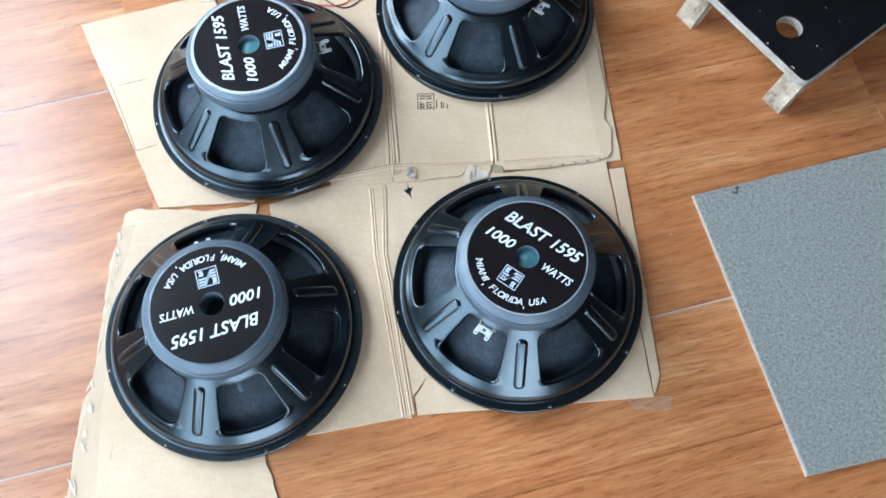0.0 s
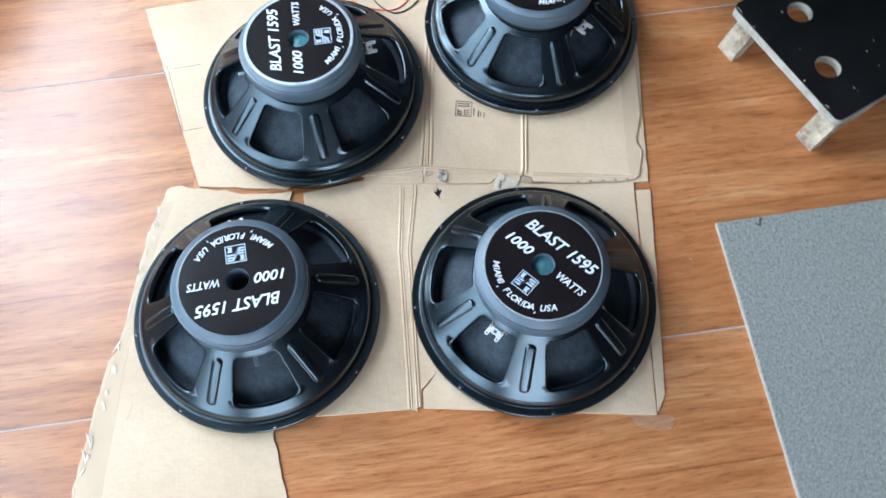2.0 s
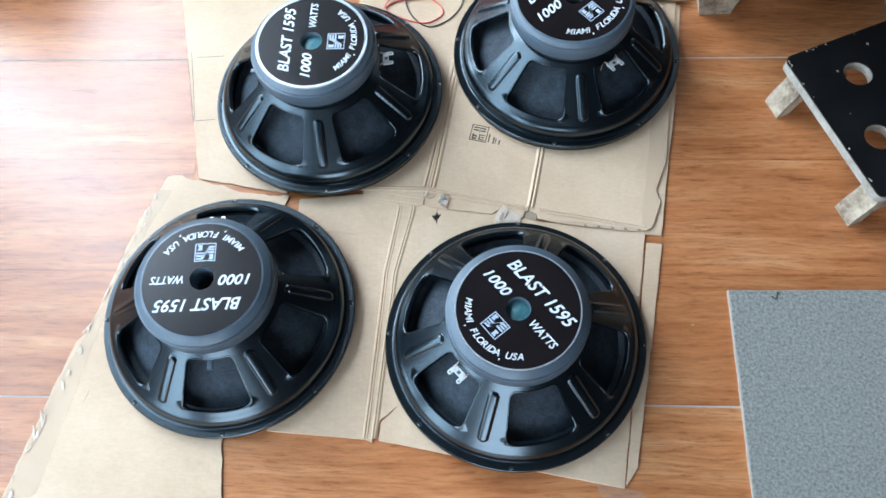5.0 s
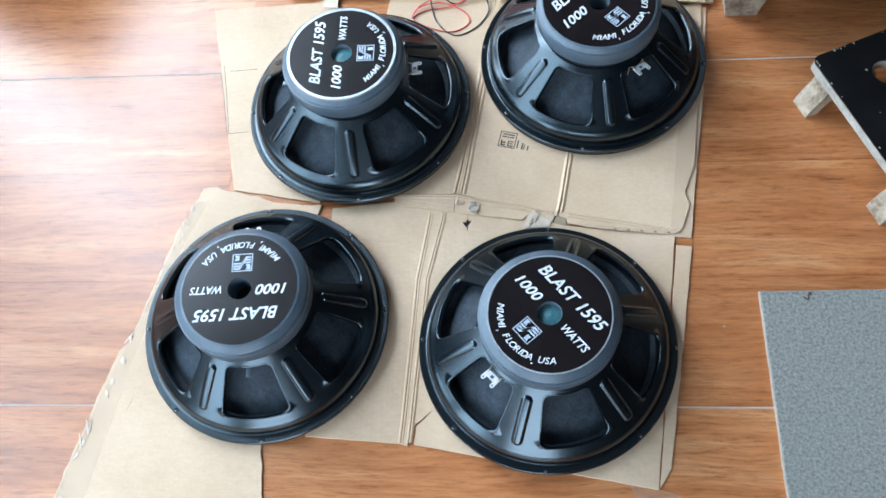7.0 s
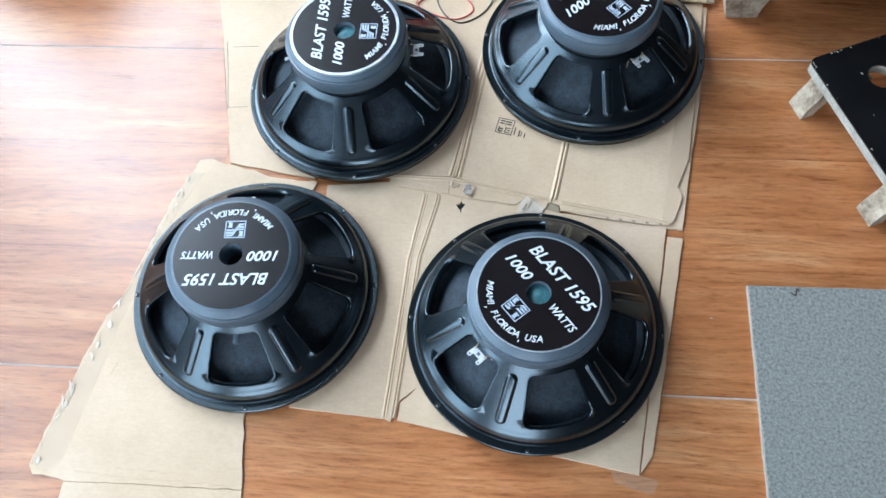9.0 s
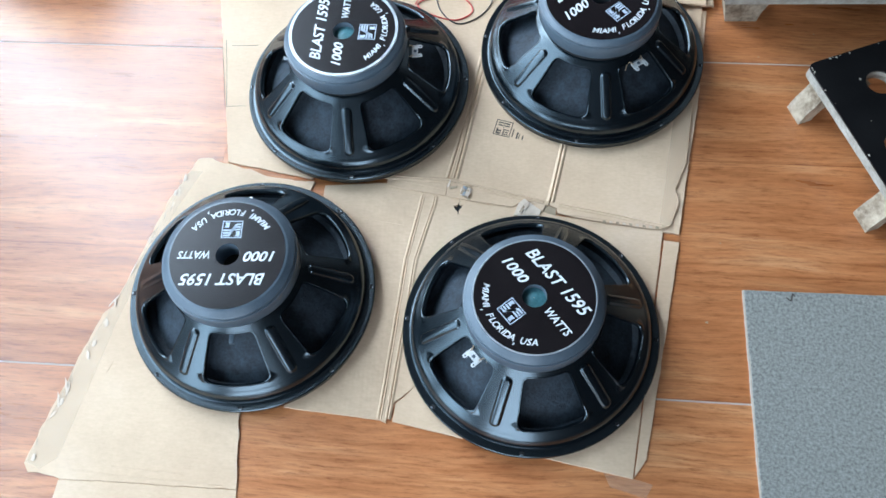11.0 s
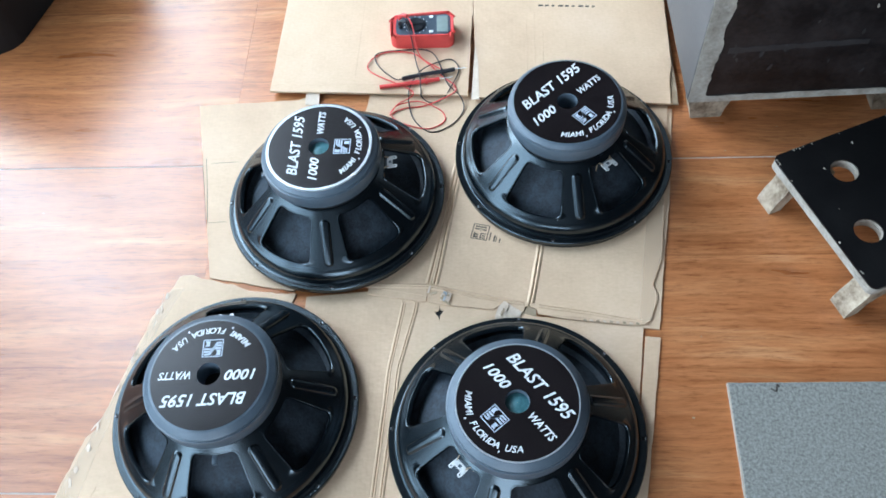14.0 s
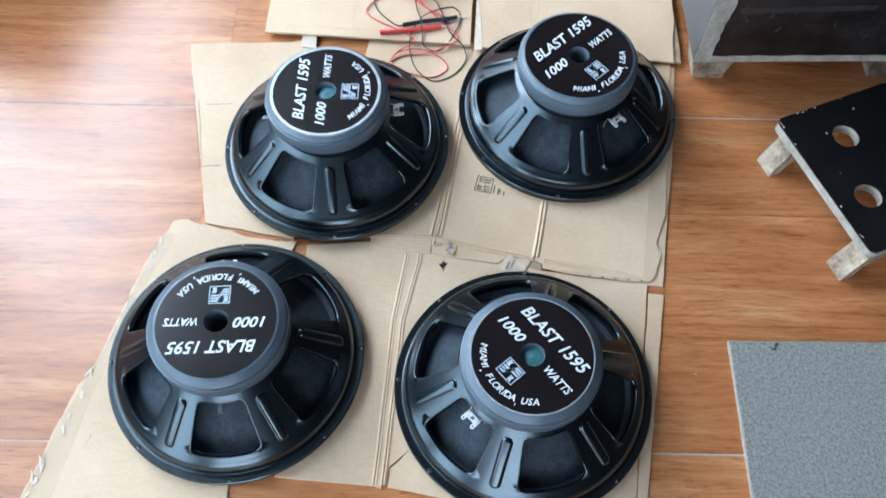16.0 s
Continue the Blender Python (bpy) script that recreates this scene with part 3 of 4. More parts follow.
        part("pigtail", tube([(sx, -0.1075, zt + 0.001), (sx * 1.25, -0.1010, zt + 0.0015), (sx * 1.5, -0.0985, zt - 0.004), (sx * 1.3, -0.0960, 0.072)], 0.0009, 6, 4), CARD_EDGE, term, "thin braided pigtail wire")
    part("tab", join(box(-0.0035, 0.0035, 0.098, 0.1130, 0.0905, 0.0922, 0.0006), box(-0.0035, 0.0035, 0.1122, 0.1136, 0.0850, 0.0920, 0.0005)), GREY_PLATE, sp)
    return sp


loudspeaker(-0.3025, -0.1790, 0.0058, 184.5, "black loudspeaker lying face down, dark open vent, on torn cardboard", False, 0.0962, 0.0838, False, -1.5, -0.7, 0.0)
loudspeaker(0.1338, -0.2185, 0.0038, -47.0, "black loudspeaker lying face down with teal vent and bright terminals", True, 0.0962, 0.0838, True, -2.0)
loudspeaker(-0.1790, 0.2170, 0.0105, 93.5, "black loudspeaker lying face down beside red and black leads", True, 0.0962, 0.0838, 2.6, -4.0, -1.8, 0.006)
loudspeaker(0.2260, 0.3050, 0.0070, 37.5, "black loudspeaker lying face down on printed cardboard, dark vent", False, 0.0980, 0.0888, False, 5.0, 0.0, 0.006)


# ---- flattened cardboard ----
def sheet(label, panels, z0, z1, ragged=0.0012, seed=1):
    """Flattened box board; the panels meet at scored folds."""
    root = thing("cardboard_sheet", label, "cardboard", None, "flattened boxes under the loudspeakers")
    for i, p in enumerate(panels):
        part("panel", slab(rounded(p, 0.008, ragged, seed + i), z0, z1, 0.0005), CARD, root)
    return root


def scrap(name, outline, z0, z1, mat, parent, label="", tip=0.0):
    """A small loose or curled piece of a sheet; its last points rise by tip."""
    bm = slab(outline, z0, z1)
    if tip:
        ys = [v.co.y for v in bm.verts]
        lo, hi = min(ys), max(ys)
        for v in bm.verts:
            v.co.z += tip * ((v.co.y - lo) / (hi - lo)) ** 2
    return part(name, bm, mat, parent, label)


def creases(parent, lines, z, mat=None, width=0.0009):
    for (ax, ay), (bx, by) in lines:
        part("crease", tube([(ax, ay, z), ((ax + bx) / 2 + 0.0008, (ay + by) / 2, z), (bx, by, z)], width, 6, 4), mat or CARD, parent)


A0, A1, B0, B1 = 0.0004, 0.0036, 0.0037, 0.0068
sheet_l = sheet("torn flattened brown cardboard flap with taped edge",
      [[(-0.427, 0.068), (-0.443, 0.065), (-0.457, 0.032), (-0.477, -0.013), (-0.494, -0.086), (-0.514, -0.163), (-0.527, -0.210), (-0.541, -0.225), (-0.559, -0.289), (-0.574, -0.349), (-0.590, -0.406), (-0.602, -0.463),
        (-0.593, -0.476), (-0.578, -0.475), (-0.543, -0.483), (-0.477, -0.4812), (-0.279, -0.4809), (-0.2930, -0.3731), (-0.2342, 0.0294), (-0.3018, 0.0344)]], A0, A1, 0.0030, 3)
part("panel", slab(rounded([(-0.542, -0.470), (-0.554, -0.6326), (-0.560, -0.8052), (-0.2646, -0.7980), (-0.2790, -0.4700)], 0.010, 0.0014, 8), 0.0001, A0, 0.0001), CARD, sheet_l)
part("panel", slab(rounded([(-0.545, -0.4838), (-0.554, -0.6326), (-0.560, -0.8052), (-0.2646, -0.7980), (-0.2790, -0.4815), (-0.477, -0.4818)], 0.010, 0.0010, 9), A0, A1 - 0.0012, 0.0004), CARD, sheet_l)
for x, y in ((-0.4574, 0.0257), (-0.4688, -0.0031), (-0.4935, -0.0921), (-0.5302, -0.2408), (-0.5426, -0.2741), (-0.5699, -0.3690), (-0.5895, -0.4542)):
    scrap("frayed_bit", [(x - 0.003, y - 0.004), (x + 0.001, y - 0.006), (x + 0.004, y - 0.001), (x + 0.002, y + 0.005), (x - 0.001, y + 0.003)], A1 - 0.0002, A1 + 0.0005, CARD_PALE, sheet_l, "pale frayed paper at the torn edge", 0.003)
part("tape", slab(rounded([(-0.452, 0.040), (-0.474, -0.018), (-0.511, -0.165), (-0.556, -0.290), (-0.600, -0.462), (-0.575, -0.470), (-0.553, -0.452), (-0.535, -0.355), (-0.516, -0.240), (-0.490, -0.147), (-0.461, -0.034), (-0.430, 0.040)], 0.012, 0.0012, 6), A1 + 0.0002, A1 + 0.0005), TAPE, sheet_l, "glossy clear packing tape")
rng = random.Random(21)
for k in range(22):
    t = rng.random()
    x, y, a = -0.455 - 0.140 * t + rng.uniform(-0.006, 0.004), 0.030 - 0.480 * t, rng.uniform(0.9, 1.9)
    w, h = rng.uniform(0.004, 0.014), rng.uniform(0.0010, 0.0022)
    c, d = math.cos(a), math.sin(a)
    scrap("tape_crinkle", [(x + c * u - d * v, y + d * u + c * v) for u, v in ((-w, -h * 0.5), (w * 0.4, -h), (w, 0.2 * h), (w * 0.2, h), (-w * 0.8, 0.6 * h))], A1 + 0.0004, A1 + 0.0009, CARD_PALE if k % 3 else TAPE, sheet_l, "", 0.0022)
creases(sheet_l, [((-0.533, -0.467), (-0.472, -0.472)), ((-0.472, -0.472), (-0.395, -0.474)), ((-0.395, -0.474), (-0.30, -0.476)), ((-0.470, -0.4600), (-0.360, -0.4640)), ((-0.505, -0.300), (-0.512, -0.320))], A1 - 0.0003)

sheet_m = sheet("flattened brown cardboard with a pale fold band and torn slit",
      [[(-0.2159, 0.0235), (-0.2281, -0.3572), (-0.0832, -0.3675), (-0.0665, -0.1063), (-0.0511, -0.0050), (-0.0518, 0.0222), (-0.1077, 0.0335)],
       [(-0.0519, 0.0365), (-0.0507, -0.0050), (-0.0661, -0.1063), (-0.0828, -0.3676), (-0.0734, -0.3712), (-0.0522, -0.1064), (-0.0301, -0.0041), (-0.0305, 0.0348)],
       [(-0.0302, 0.0348), (-0.0297, -0.0041), (-0.0518, -0.1064), (-0.0711, -0.3589), (-0.0671, -0.3582), (-0.0632, -0.3393), (-0.0523, -0.3303), (-0.0387, -0.3178), (-0.0507, -0.3319), (-0.0617, -0.3415), (-0.0640, -0.3686),
        (0.2859, -0.4294), (0.3419, -0.0346), (0.2575, -0.0255), (0.1703, -0.0148), (0.1695, 0.0258), (0.0231, 0.0336), (0.0113, 0.0336), (0.0112, 0.0010), (0.0126, -0.0034), (0.0178, -0.0030), (0.0150, -0.0085), (0.0118, -0.0130), (0.0112, -0.0215), (0.0092, -0.0150), (0.0060, -0.0118), (0.0022, -0.0050), (0.0080, -0.0052), (0.0108, 0.0010), (0.0109, 0.0336), (0.0046, 0.0343)]],
      A0 + 0.0001, A1, 0.0008, 5)
creases(sheet_m, [((-0.1960, -0.0311), (-0.0755, -0.0443)), ((0.0232, 0.0051), (0.0934, -0.0049))], A1, None, 0.0005)


def fold_ridges(parent, lines, z, width=0.0070, high=0.0018):
    """Where board was scored and bent: two soft ridges with a valley between them."""
    profile = [(-1.0, -0.0004), (-0.75, high * 0.30), (-0.48, high * 0.85), (-0.30, high), (-0.14, high * 0.55), (0.0, -0.0003), (0.14, high * 0.5), (0.32, high * 0.9), (0.55, high * 0.75), (0.8, high * 0.25), (1.0, -0.0004)]
    for pts in lines:
        line = []
        for (ax, ay), (bx, by) in zip(pts, pts[1:]):
            n = max(2, int(math.hypot(bx - ax, by - ay) / 0.012))
            line += [(ax + (bx - ax) * i / n, ay + (by - ay) * i / n) for i in range(n)]
        line.append(pts[-1])
        bm = bmesh.new()
        rows = []
        for i, (x, y) in enumerate(line):
            way = Vector(line[min(i + 1, len(line) - 1)]) - Vector(line[max(i - 1, 0)])
            side = Vector((way.y, -way.x)).normalized()
            wob = 1 + 0.35 * noise.noise((x * 25, y * 25, 2.0))
            shift = 0.0009 * noise.noise((x * 14, y * 14, 6.0))
            rows.append([bm.verts.new((x + side.x * (u * width + shift), y + side.y * (u * width + shift), z + h * wob)) for u, h in profile])
        for a, b in zip(rows, rows[1:]):
            for i in range(len(profile) - 1):
                bm.faces.new((a[i], a[i + 1], b[i + 1], b[i]))
        part("fold_ridge", bm, CARD, parent, "", 70)


fold_ridges(sheet_m, [((-0.0490, 0.0100), (-0.0509, -0.0050), (-0.0663, -0.1063), (-0.0829, -0.3660)), ((-0.0285, 0.0100), (-0.0299, -0.0041), (-0.0520, -0.1064), (-0.0712, -0.3660))], A1 + 0.0001, 0.0052, 0.0018)
part("fold_band", slab(rounded([(-0.0480, 0.010), (-0.0500, -0.0050), (-0.0645, -0.1063), (-0.0810, -0.3660), (-0.0728, -0.3665), (-0.0540, -0.1063), (-0.0310, -0.0050), (-0.0300, 0.010)], 0.010, 0.0004, 4), A1 - 0.0004, A1 + 0.0008, 0.0004), CARD, sheet_m, "paler raised band between two folds")
sheet_r = sheet("lower layer of brown cardboard showing past the edge",
      [[(0.3673, -0.0538), (0.3061, -0.4002), (0.2883, -0.4264), (0.3425, -0.0512)]], 0.0002, 0.0030, 0.001, 9)
sheet_ul = sheet("pale flattened brown cardboard flap with pencil marks",
      [[(-0.4765, 0.4492), (-0.3897, 0.0617), (-0.2384, 0.0339), (-0.2100, 0.2464), (-0.2378, 0.4437), (-0.2384, 0.4596), (-0.2642, 0.4646), (-0.2804, 0.4591)]], A0, A1, 0.0012, 12)
scrap("frayed_bit", [(-0.2646, 0.4455), (-0.2378, 0.4426), (-0.2377, 0.4692), (-0.2511, 0.4733), (-0.2644, 0.4699)], A1, A1 + 0.002, CARD_PALE, sheet_ul, "pale frayed corner", 0.006)
creases(sheet_ul, PENCIL, A1 + 0.0001, PRINT_INK, 0.0004)

sheet_ur = sheet("printed flattened brown cardboard with scored folds and tape",
      [[(-0.1373, 0.4704), (-0.1938, 0.0566), (-0.1122, 0.0398), (-0.0107, 0.0218), (-0.0117, 0.0463), (0.0157, 0.1790), (0.0505, 0.3861), (0.0601, 0.4643)],
       [(-0.0113, 0.0432), (-0.0026, 0.0413), (0.0249, 0.1957), (0.0612, 0.4073), (0.0703, 0.4634), (0.0605, 0.4643), (0.0509, 0.3861), (0.0161, 0.1790)],
       [(-0.0022, 0.0414), (0.0116, 0.0388), (0.1016, 0.0115), (0.1573, 0.0012), (0.1591, 0.0110), (0.1791, 0.1100), (0.2333, 0.4516), (0.0707, 0.4634), (0.0616, 0.4073), (0.0253, 0.1957)],
       [(0.1597, 0.0013), (0.1711, -0.0036), (0.1732, -0.0127), (0.2636, -0.0225), (0.3427, -0.0321), (0.3539, -0.0251), (0.3697, 0.0199), (0.3630, 0.0405), (0.3840, 0.0919), (0.4006, 0.2087), (0.4279, 0.4225), (0.2337, 0.4516), (0.1795, 0.1100)]], B0, B1, 0.0008, 15)
sheet_lower = sheet("lower cardboard layer past the taped edge",
      [[(0.3027, -0.0322), (0.3668, -0.0394), (0.3720, -0.0113), (0.3873, 0.0867), (0.4087, 0.2057), (0.4360, 0.4173), (0.3997, 0.4169), (0.3022, 0.0179)]], A0, A1 - 0.0001, 0.0009, 23)
part("tape", slab([(0.3617, 0.1480), (0.3348, -0.0301), (0.3552, -0.0248), (0.3658, 0.0189), (0.3637, 0.0405), (0.3821, 0.0904), (0.4122, 0.3073), (0.3881, 0.3121)], B1 + 0.0001, B1 + 0.0003), TAPE, sheet_ur, "yellowed clear packing tape")
creases(sheet_ur, [((0.1913, 0.1160), (0.3760, 0.1415)), ((0.1713, 0.1157), (0.0604, 0.1469))], B1 - 0.0002, None, 0.0005)
fold_ridges(sheet_ur, [((-0.0080, 0.0450), (0.0159, 0.1790), (0.0507, 0.3861)), ((0.0020, 0.0440), (0.0251, 0.1957), (0.0614, 0.4073)), ((0.1605, 0.0080), (0.1793, 0.1100), (0.2060, 0.2790))], B1 + 0.0001, 0.0072, 0.0024)
fold_ridges(sheet_ur, [((-0.1122, 0.0430), (-0.0080, 0.0400)), ((-0.0050, 0.0390), (0.0780, 0.0205), (0.1500, 0.0075)), ((0.1750, 0.0035), (0.2620, -0.0125), (0.3400, -0.0270))], B1 + 0.0001, 0.0050, 0.0015)
# the flaps bent down past the lower folds
for k, p in enumerate(([(-0.0100, 0.0400), (0.0780, 0.0190), (0.1540, 0.0060), (0.1490, -0.0100), (0.1300, 0.0030), (0.1150, 0.0080), (0.0990, -0.0040), (0.0600, 0.0010), (0.0230, 0.0050), (-0.0090, 0.0110)],
                       [(-0.1120, 0.0430), (-0.0110, 0.0300), (-0.0120, 0.0120), (-0.0600, 0.0185), (-0.1110, 0.0270)],
                       [(0.1730, 0.0020), (0.2620, -0.0140), (0.3510, -0.0310), (0.3150, -0.0325), (0.2350, -0.0235), (0.1730, -0.0130)])):
    part("flap", slab(rounded(p, 0.006, 0.0009, 40 + k), A1 + 0.0004, A1 + 0.0026, 0.0005), CARD, sheet_ur, "narrow bent flap with a torn edge")
for k in range(9):
    x = 0.245 + 0.0105 * k
    scrap("paper_curl", [(x, -0.0250 - 0.0009 * k), (x + 0.006, -0.0262 - 0.0009 * k), (x + 0.005, -0.0228 - 0.0009 * k), (x + 0.001, -0.0222 - 0.0009 * k)], A1 + 0.0027, A1 + 0.0031, (CARD_EDGE, CARD_PALE)[k % 2], sheet_ur, "", 0.0015)
# inner plies under the scored folds
for root, p, z0, z1 in ((sheet_m, [(-0.0975, 0.0275), (-0.1165, -0.3598), (-0.0753, -0.3674), (-0.0718, -0.3540), (-0.0073, 0.0290)], A0 + 0.0001, A1 - 0.0011), (sheet_ur, [(-0.0274, 0.0328), (0.0288, 0.4491), (0.1001, 0.4500), (0.0325, 0.0389)], B0, B1 - 0.0011),
                        (sheet_ur, [(0.1329, 0.0151), (0.1968, 0.4406), (0.2577, 0.4414), (0.1930, 0.0008)], B0, B1 - 0.0011), (sheet_l, [(-0.4494, 0.0156), (-0.5575, -0.3589), (-0.5522, -0.4672), (-0.5074, -0.4711), (-0.4358, -0.0657)], A0, A1 - 0.0011)):
    part("underlay", slab(p, z0, z1), CARD, root)
# torn bits round the meeting corners
scrap("torn_flap", [(0.1015, -0.0194), (0.1086, 0.0011), (0.1177, 0.0093), (0.1312, 0.0008), (0.1460, -0.0084), (0.1438, -0.0165)], A1 + 0.0002, A1 + 0.0016, CARD_PALE, sheet_m, "pale torn paper flap", 0.007)
for k in range(7):
    a = 0.6 + 0.75 * k
    x, y = 0.0215 + 0.006 * math.cos(a), 0.0190 + 0.006 * math.sin(a)
    scrap("paper_curl", [(x - 0.004, y - 0.002), (x + 0.003, y - 0.003 + 0.002 * math.sin(3 * a)), (x + 0.005, y + 0.002), (x - 0.001, y + 0.004)], B1 + 0.0002 + 0.0006 * k, B1 + 0.0007 + 0.0006 * k, (CARD_PALE, CARD_EDGE, BRIGHT_EDGE)[k % 3], sheet_ur, "", 0.004)
scrap("torn_flap", [(0.1473, -0.0091), (0.1531, 0.0091), (0.1702, 0.0018), (0.1701, -0.0157)], A1 + 0.0001, A1 + 0.0006, CARD_EDGE, sheet_m, "dark corrugated tear")
# black sheet added below the tear to paint its hole as dark shade
scrap("underlay", [(-0.004, -0.030), (0.026, -0.030), (0.026, 0.010), (-0.004, 0.010)], 0.0001, 0.0006, DARK_STANDIN, sheet_m, "black sheet standing in for the shade in the tear")
for k, (x, y, a) in enumerate(((0.0170, 0.0162, 20), (0.0217, 0.0091, -30), (0.0260, 0.0148, 60), (-0.0002, 0.0261, 10), (-0.0074, 0.0331, 70), (0.1144, -0.0096, 60), (0.1213, -0.0054, 60))):
    c, d = math.cos(radians(a)), math.sin(radians(a))
    scrap("paper_curl", [(x + c * u - d * v, y + d * u + c * v) for u, v in ((-0.006, -0.0016), (0.006, -0.0012), (0.0075, 0.0012), (-0.005, 0.0018))], B1 + 0.0001, B1 + 0.0009, (CARD_PALE, CARD_EDGE)[k % 2], sheet_ur, "", 0.0035)
# faded print on the box: a square mark in plain shapes and rows of bars
for u0, u1, v0, v1 in ((0, 0.029, 0.0295, 0.031), (0, 0.029, 0, 0.0015), (0, 0.0015, 0.0015, 0.0295), (0.0275, 0.029, 0.0015, 0.0295), (0.004, 0.012, 0.003, 0.006), (0.004, 0.012, 0.008, 0.011),
                       (0.004, 0.006, 0.003, 0.014), (0.0155, 0.0175, 0.003, 0.014), (0.019, 0.0245, 0.0075, 0.0095), (0.0165, 0.0255, 0.003, 0.005), (0.0165, 0.0255, 0.012, 0.0138),
                       (0.004, 0.013, 0.0245, 0.027), (0.004, 0.0125, 0.0195, 0.022), (0.0155, 0.0245, 0.0245, 0.027), (0.0165, 0.0245, 0.0195, 0.022), (0.014, 0.0152, 0.0165, 0.0275),
                       (0.032, 0.034, 0.002, 0.018), (0.040, 0.0425, 0.001, 0.014), (0.044, 0.0455, 0.002, 0.012), (0.050, 0.052, 0.001, 0.010)):
    bm = box(u0, u1, v0, v1, 0, 0.0002)
    bmesh.ops.transform(bm, matrix=pose(0.0601, 0.1351, B1 + 0.0001, 0, 0, -13), verts=bm.verts)
    part("print_bar", bm, PRINT_INK, sheet_ur)

# thicker folded box behind, two layers with a dark slit between the halves
top_box = sheet("thick folded brown cardboard box with an open slit",
      [[(-0.3354, 0.4722), (-0.3294, 0.7296), (-0.3211, 1.0777), (0.0545, 1.0577), (0.0620, 0.6738), (0.0593, 0.6576), (0.0532, 0.4499)],
       [(0.0620, 0.4458), (0.0650, 0.5772), (0.0625, 0.6631), (0.0548, 1.0577), (0.4486, 1.0380), (0.4474, 0.7143), (0.4438, 0.5176), (0.4358, 0.4752), (0.4320, 0.4183)]], 0.0125, 0.0165, 0.0009, 21)
for p in ([(-0.3314, 0.4755), (-0.3263, 0.7296), (-0.3189, 1.0777), (0.0504, 1.0577), (0.0582, 0.6630), (0.0501, 0.4541)], [(0.0706, 0.4496), (0.0588, 1.0577), (0.4507, 1.0380), (0.4494, 0.7144), (0.4476, 0.4217)]):
    part("panel", slab(rounded(p, 0.010, 0.0010, 27), 0.0071, 0.0122, 0.0008), CARD_EDGE, top_box, "darker lower layer")
scrap("torn_flap", [(0.0596, 0.4379), (0.0749, 0.4391), (0.0720, 0.5346), (0.0655, 0.5783)], 0.0166, 0.0172, CARD_PALE, top_box, "pale torn strip beside the slit")
creases(top_box, [((-0.1710, 0.4679), (-0.1638, 0.7475)), ((-0.3339, 0.4893), (-0.0280, 0.4781)), ((0.1662, 0.4508), (0.1684, 0.6426)), ((0.1813, 0.4616), (0.1835, 0.6643)), ((0.1967, 0.4512), (0.2005, 0.6215)), ((0.0678, 0.6201), (0.0662, 0.8917))], 0.0164, None, 0.0006)
for k in range(9):
    part("print_bar", box(0.194 + 0.0135 * k, 0.204 + 0.0135 * k - 0.002 * (k % 3), 0.683 - 0.0009 * k, 0.6875 - 0.0009 * k, 0.0166, 0.0168), PRINT_INK, top_box)
part("tape", slab([(0.2439, -0.4201), (0.2878, -0.4284), (0.3140, -0.4354), (0.3037, -0.4551), (0.2539, -0.4423)], 0.0001, 0.0003), TAPE, sheet_r, "clear tape stuck to the floor")


# ---- grey felt board ----
felt = thing("felt_board", "flat grey felted board lying on the floor tiles", "board")
part("felt_face", slab(rounded([(0.4605, -0.133), (0.4620, -0.594), (0.98, -0.612), (0.98, -0.128)], 0.006, 0.0009, 31), 0.0060, 0.0085, 0.0004), BOARD_FELT, felt)
part("core", slab(rounded([(0.4592, -0.1318), (0.4607, -0.5952), (0.981, -0.6132), (0.981, -0.1268)], 0.006, 0.0008, 33), 0.0, 0.0060), BOARD_EDGE, felt, "pale fibre core at the cut edge")


scribble = tube([(0.5230, -0.1420, 0.0086), (0.5290, -0.1470, 0.0086), (0.5310, -0.1420, 0.0086), (0.5330, -0.1360, 0.0086), (0.5360, -0.1400, 0.0086)], 0.0012, 6)
part("ink_mark", scribble, PRINT_INK, felt, "small dark ink mark")


# ---- low stand ----
stand = thing("low_stand", "low black painted plywood stand with round holes and chipped edges", "stand", pose(0.569, 0.240, 0, 0, 0, -67.2))


HOLES = [(0.071, 0.091, 0.0228), (0.184, 0.057, 0.0228)]
part("top_skin", panel_with_holes(0.276, 0.42, HOLES, 0.0815, 0.0850, 0.012), BLACK_PAINT, stand, "black painted upper face", 20)
part("board", panel_with_holes(0.278, 0.422, HOLES, 0.0738, 0.0813, 0.013), PRIMER, stand, "pale chipped plywood edge", 20)
part("board", panel_with_holes(0.276, 0.420, HOLES, 0.0640, 0.0730, 0.012), PRIMER, stand, "pale chipped plywood edge", 20)
rng = random.Random(4)
for k in range(34):
    if k < 20:
        u, v = (rng.uniform(0.004, 0.264), rng.uniform(0.0008, 0.0035)) if k % 2 else (rng.uniform(0.0008, 0.0035), rng.uniform(0.004, 0.40))
    else:
        u, v = rng.uniform(0.02, 0.25), rng.uniform(0.02, 0.30)
    if any((u - a) ** 2 + (v - b) ** 2 < (r + 0.004) ** 2 for a, b, r in HOLES):
        continue
    r = rng.uniform(0.0008, 0.0022)
    part("paint_chip", slab([(u + r * rng.uniform(0.5, 1.5) * math.cos(t), v + r * rng.uniform(0.4, 1.2) * math.sin(t)) for t in (0.2, 1.3, 2.4, 3.5, 4.6, 5.6)], 0.0850, 0.0852), PRIMER, stand)


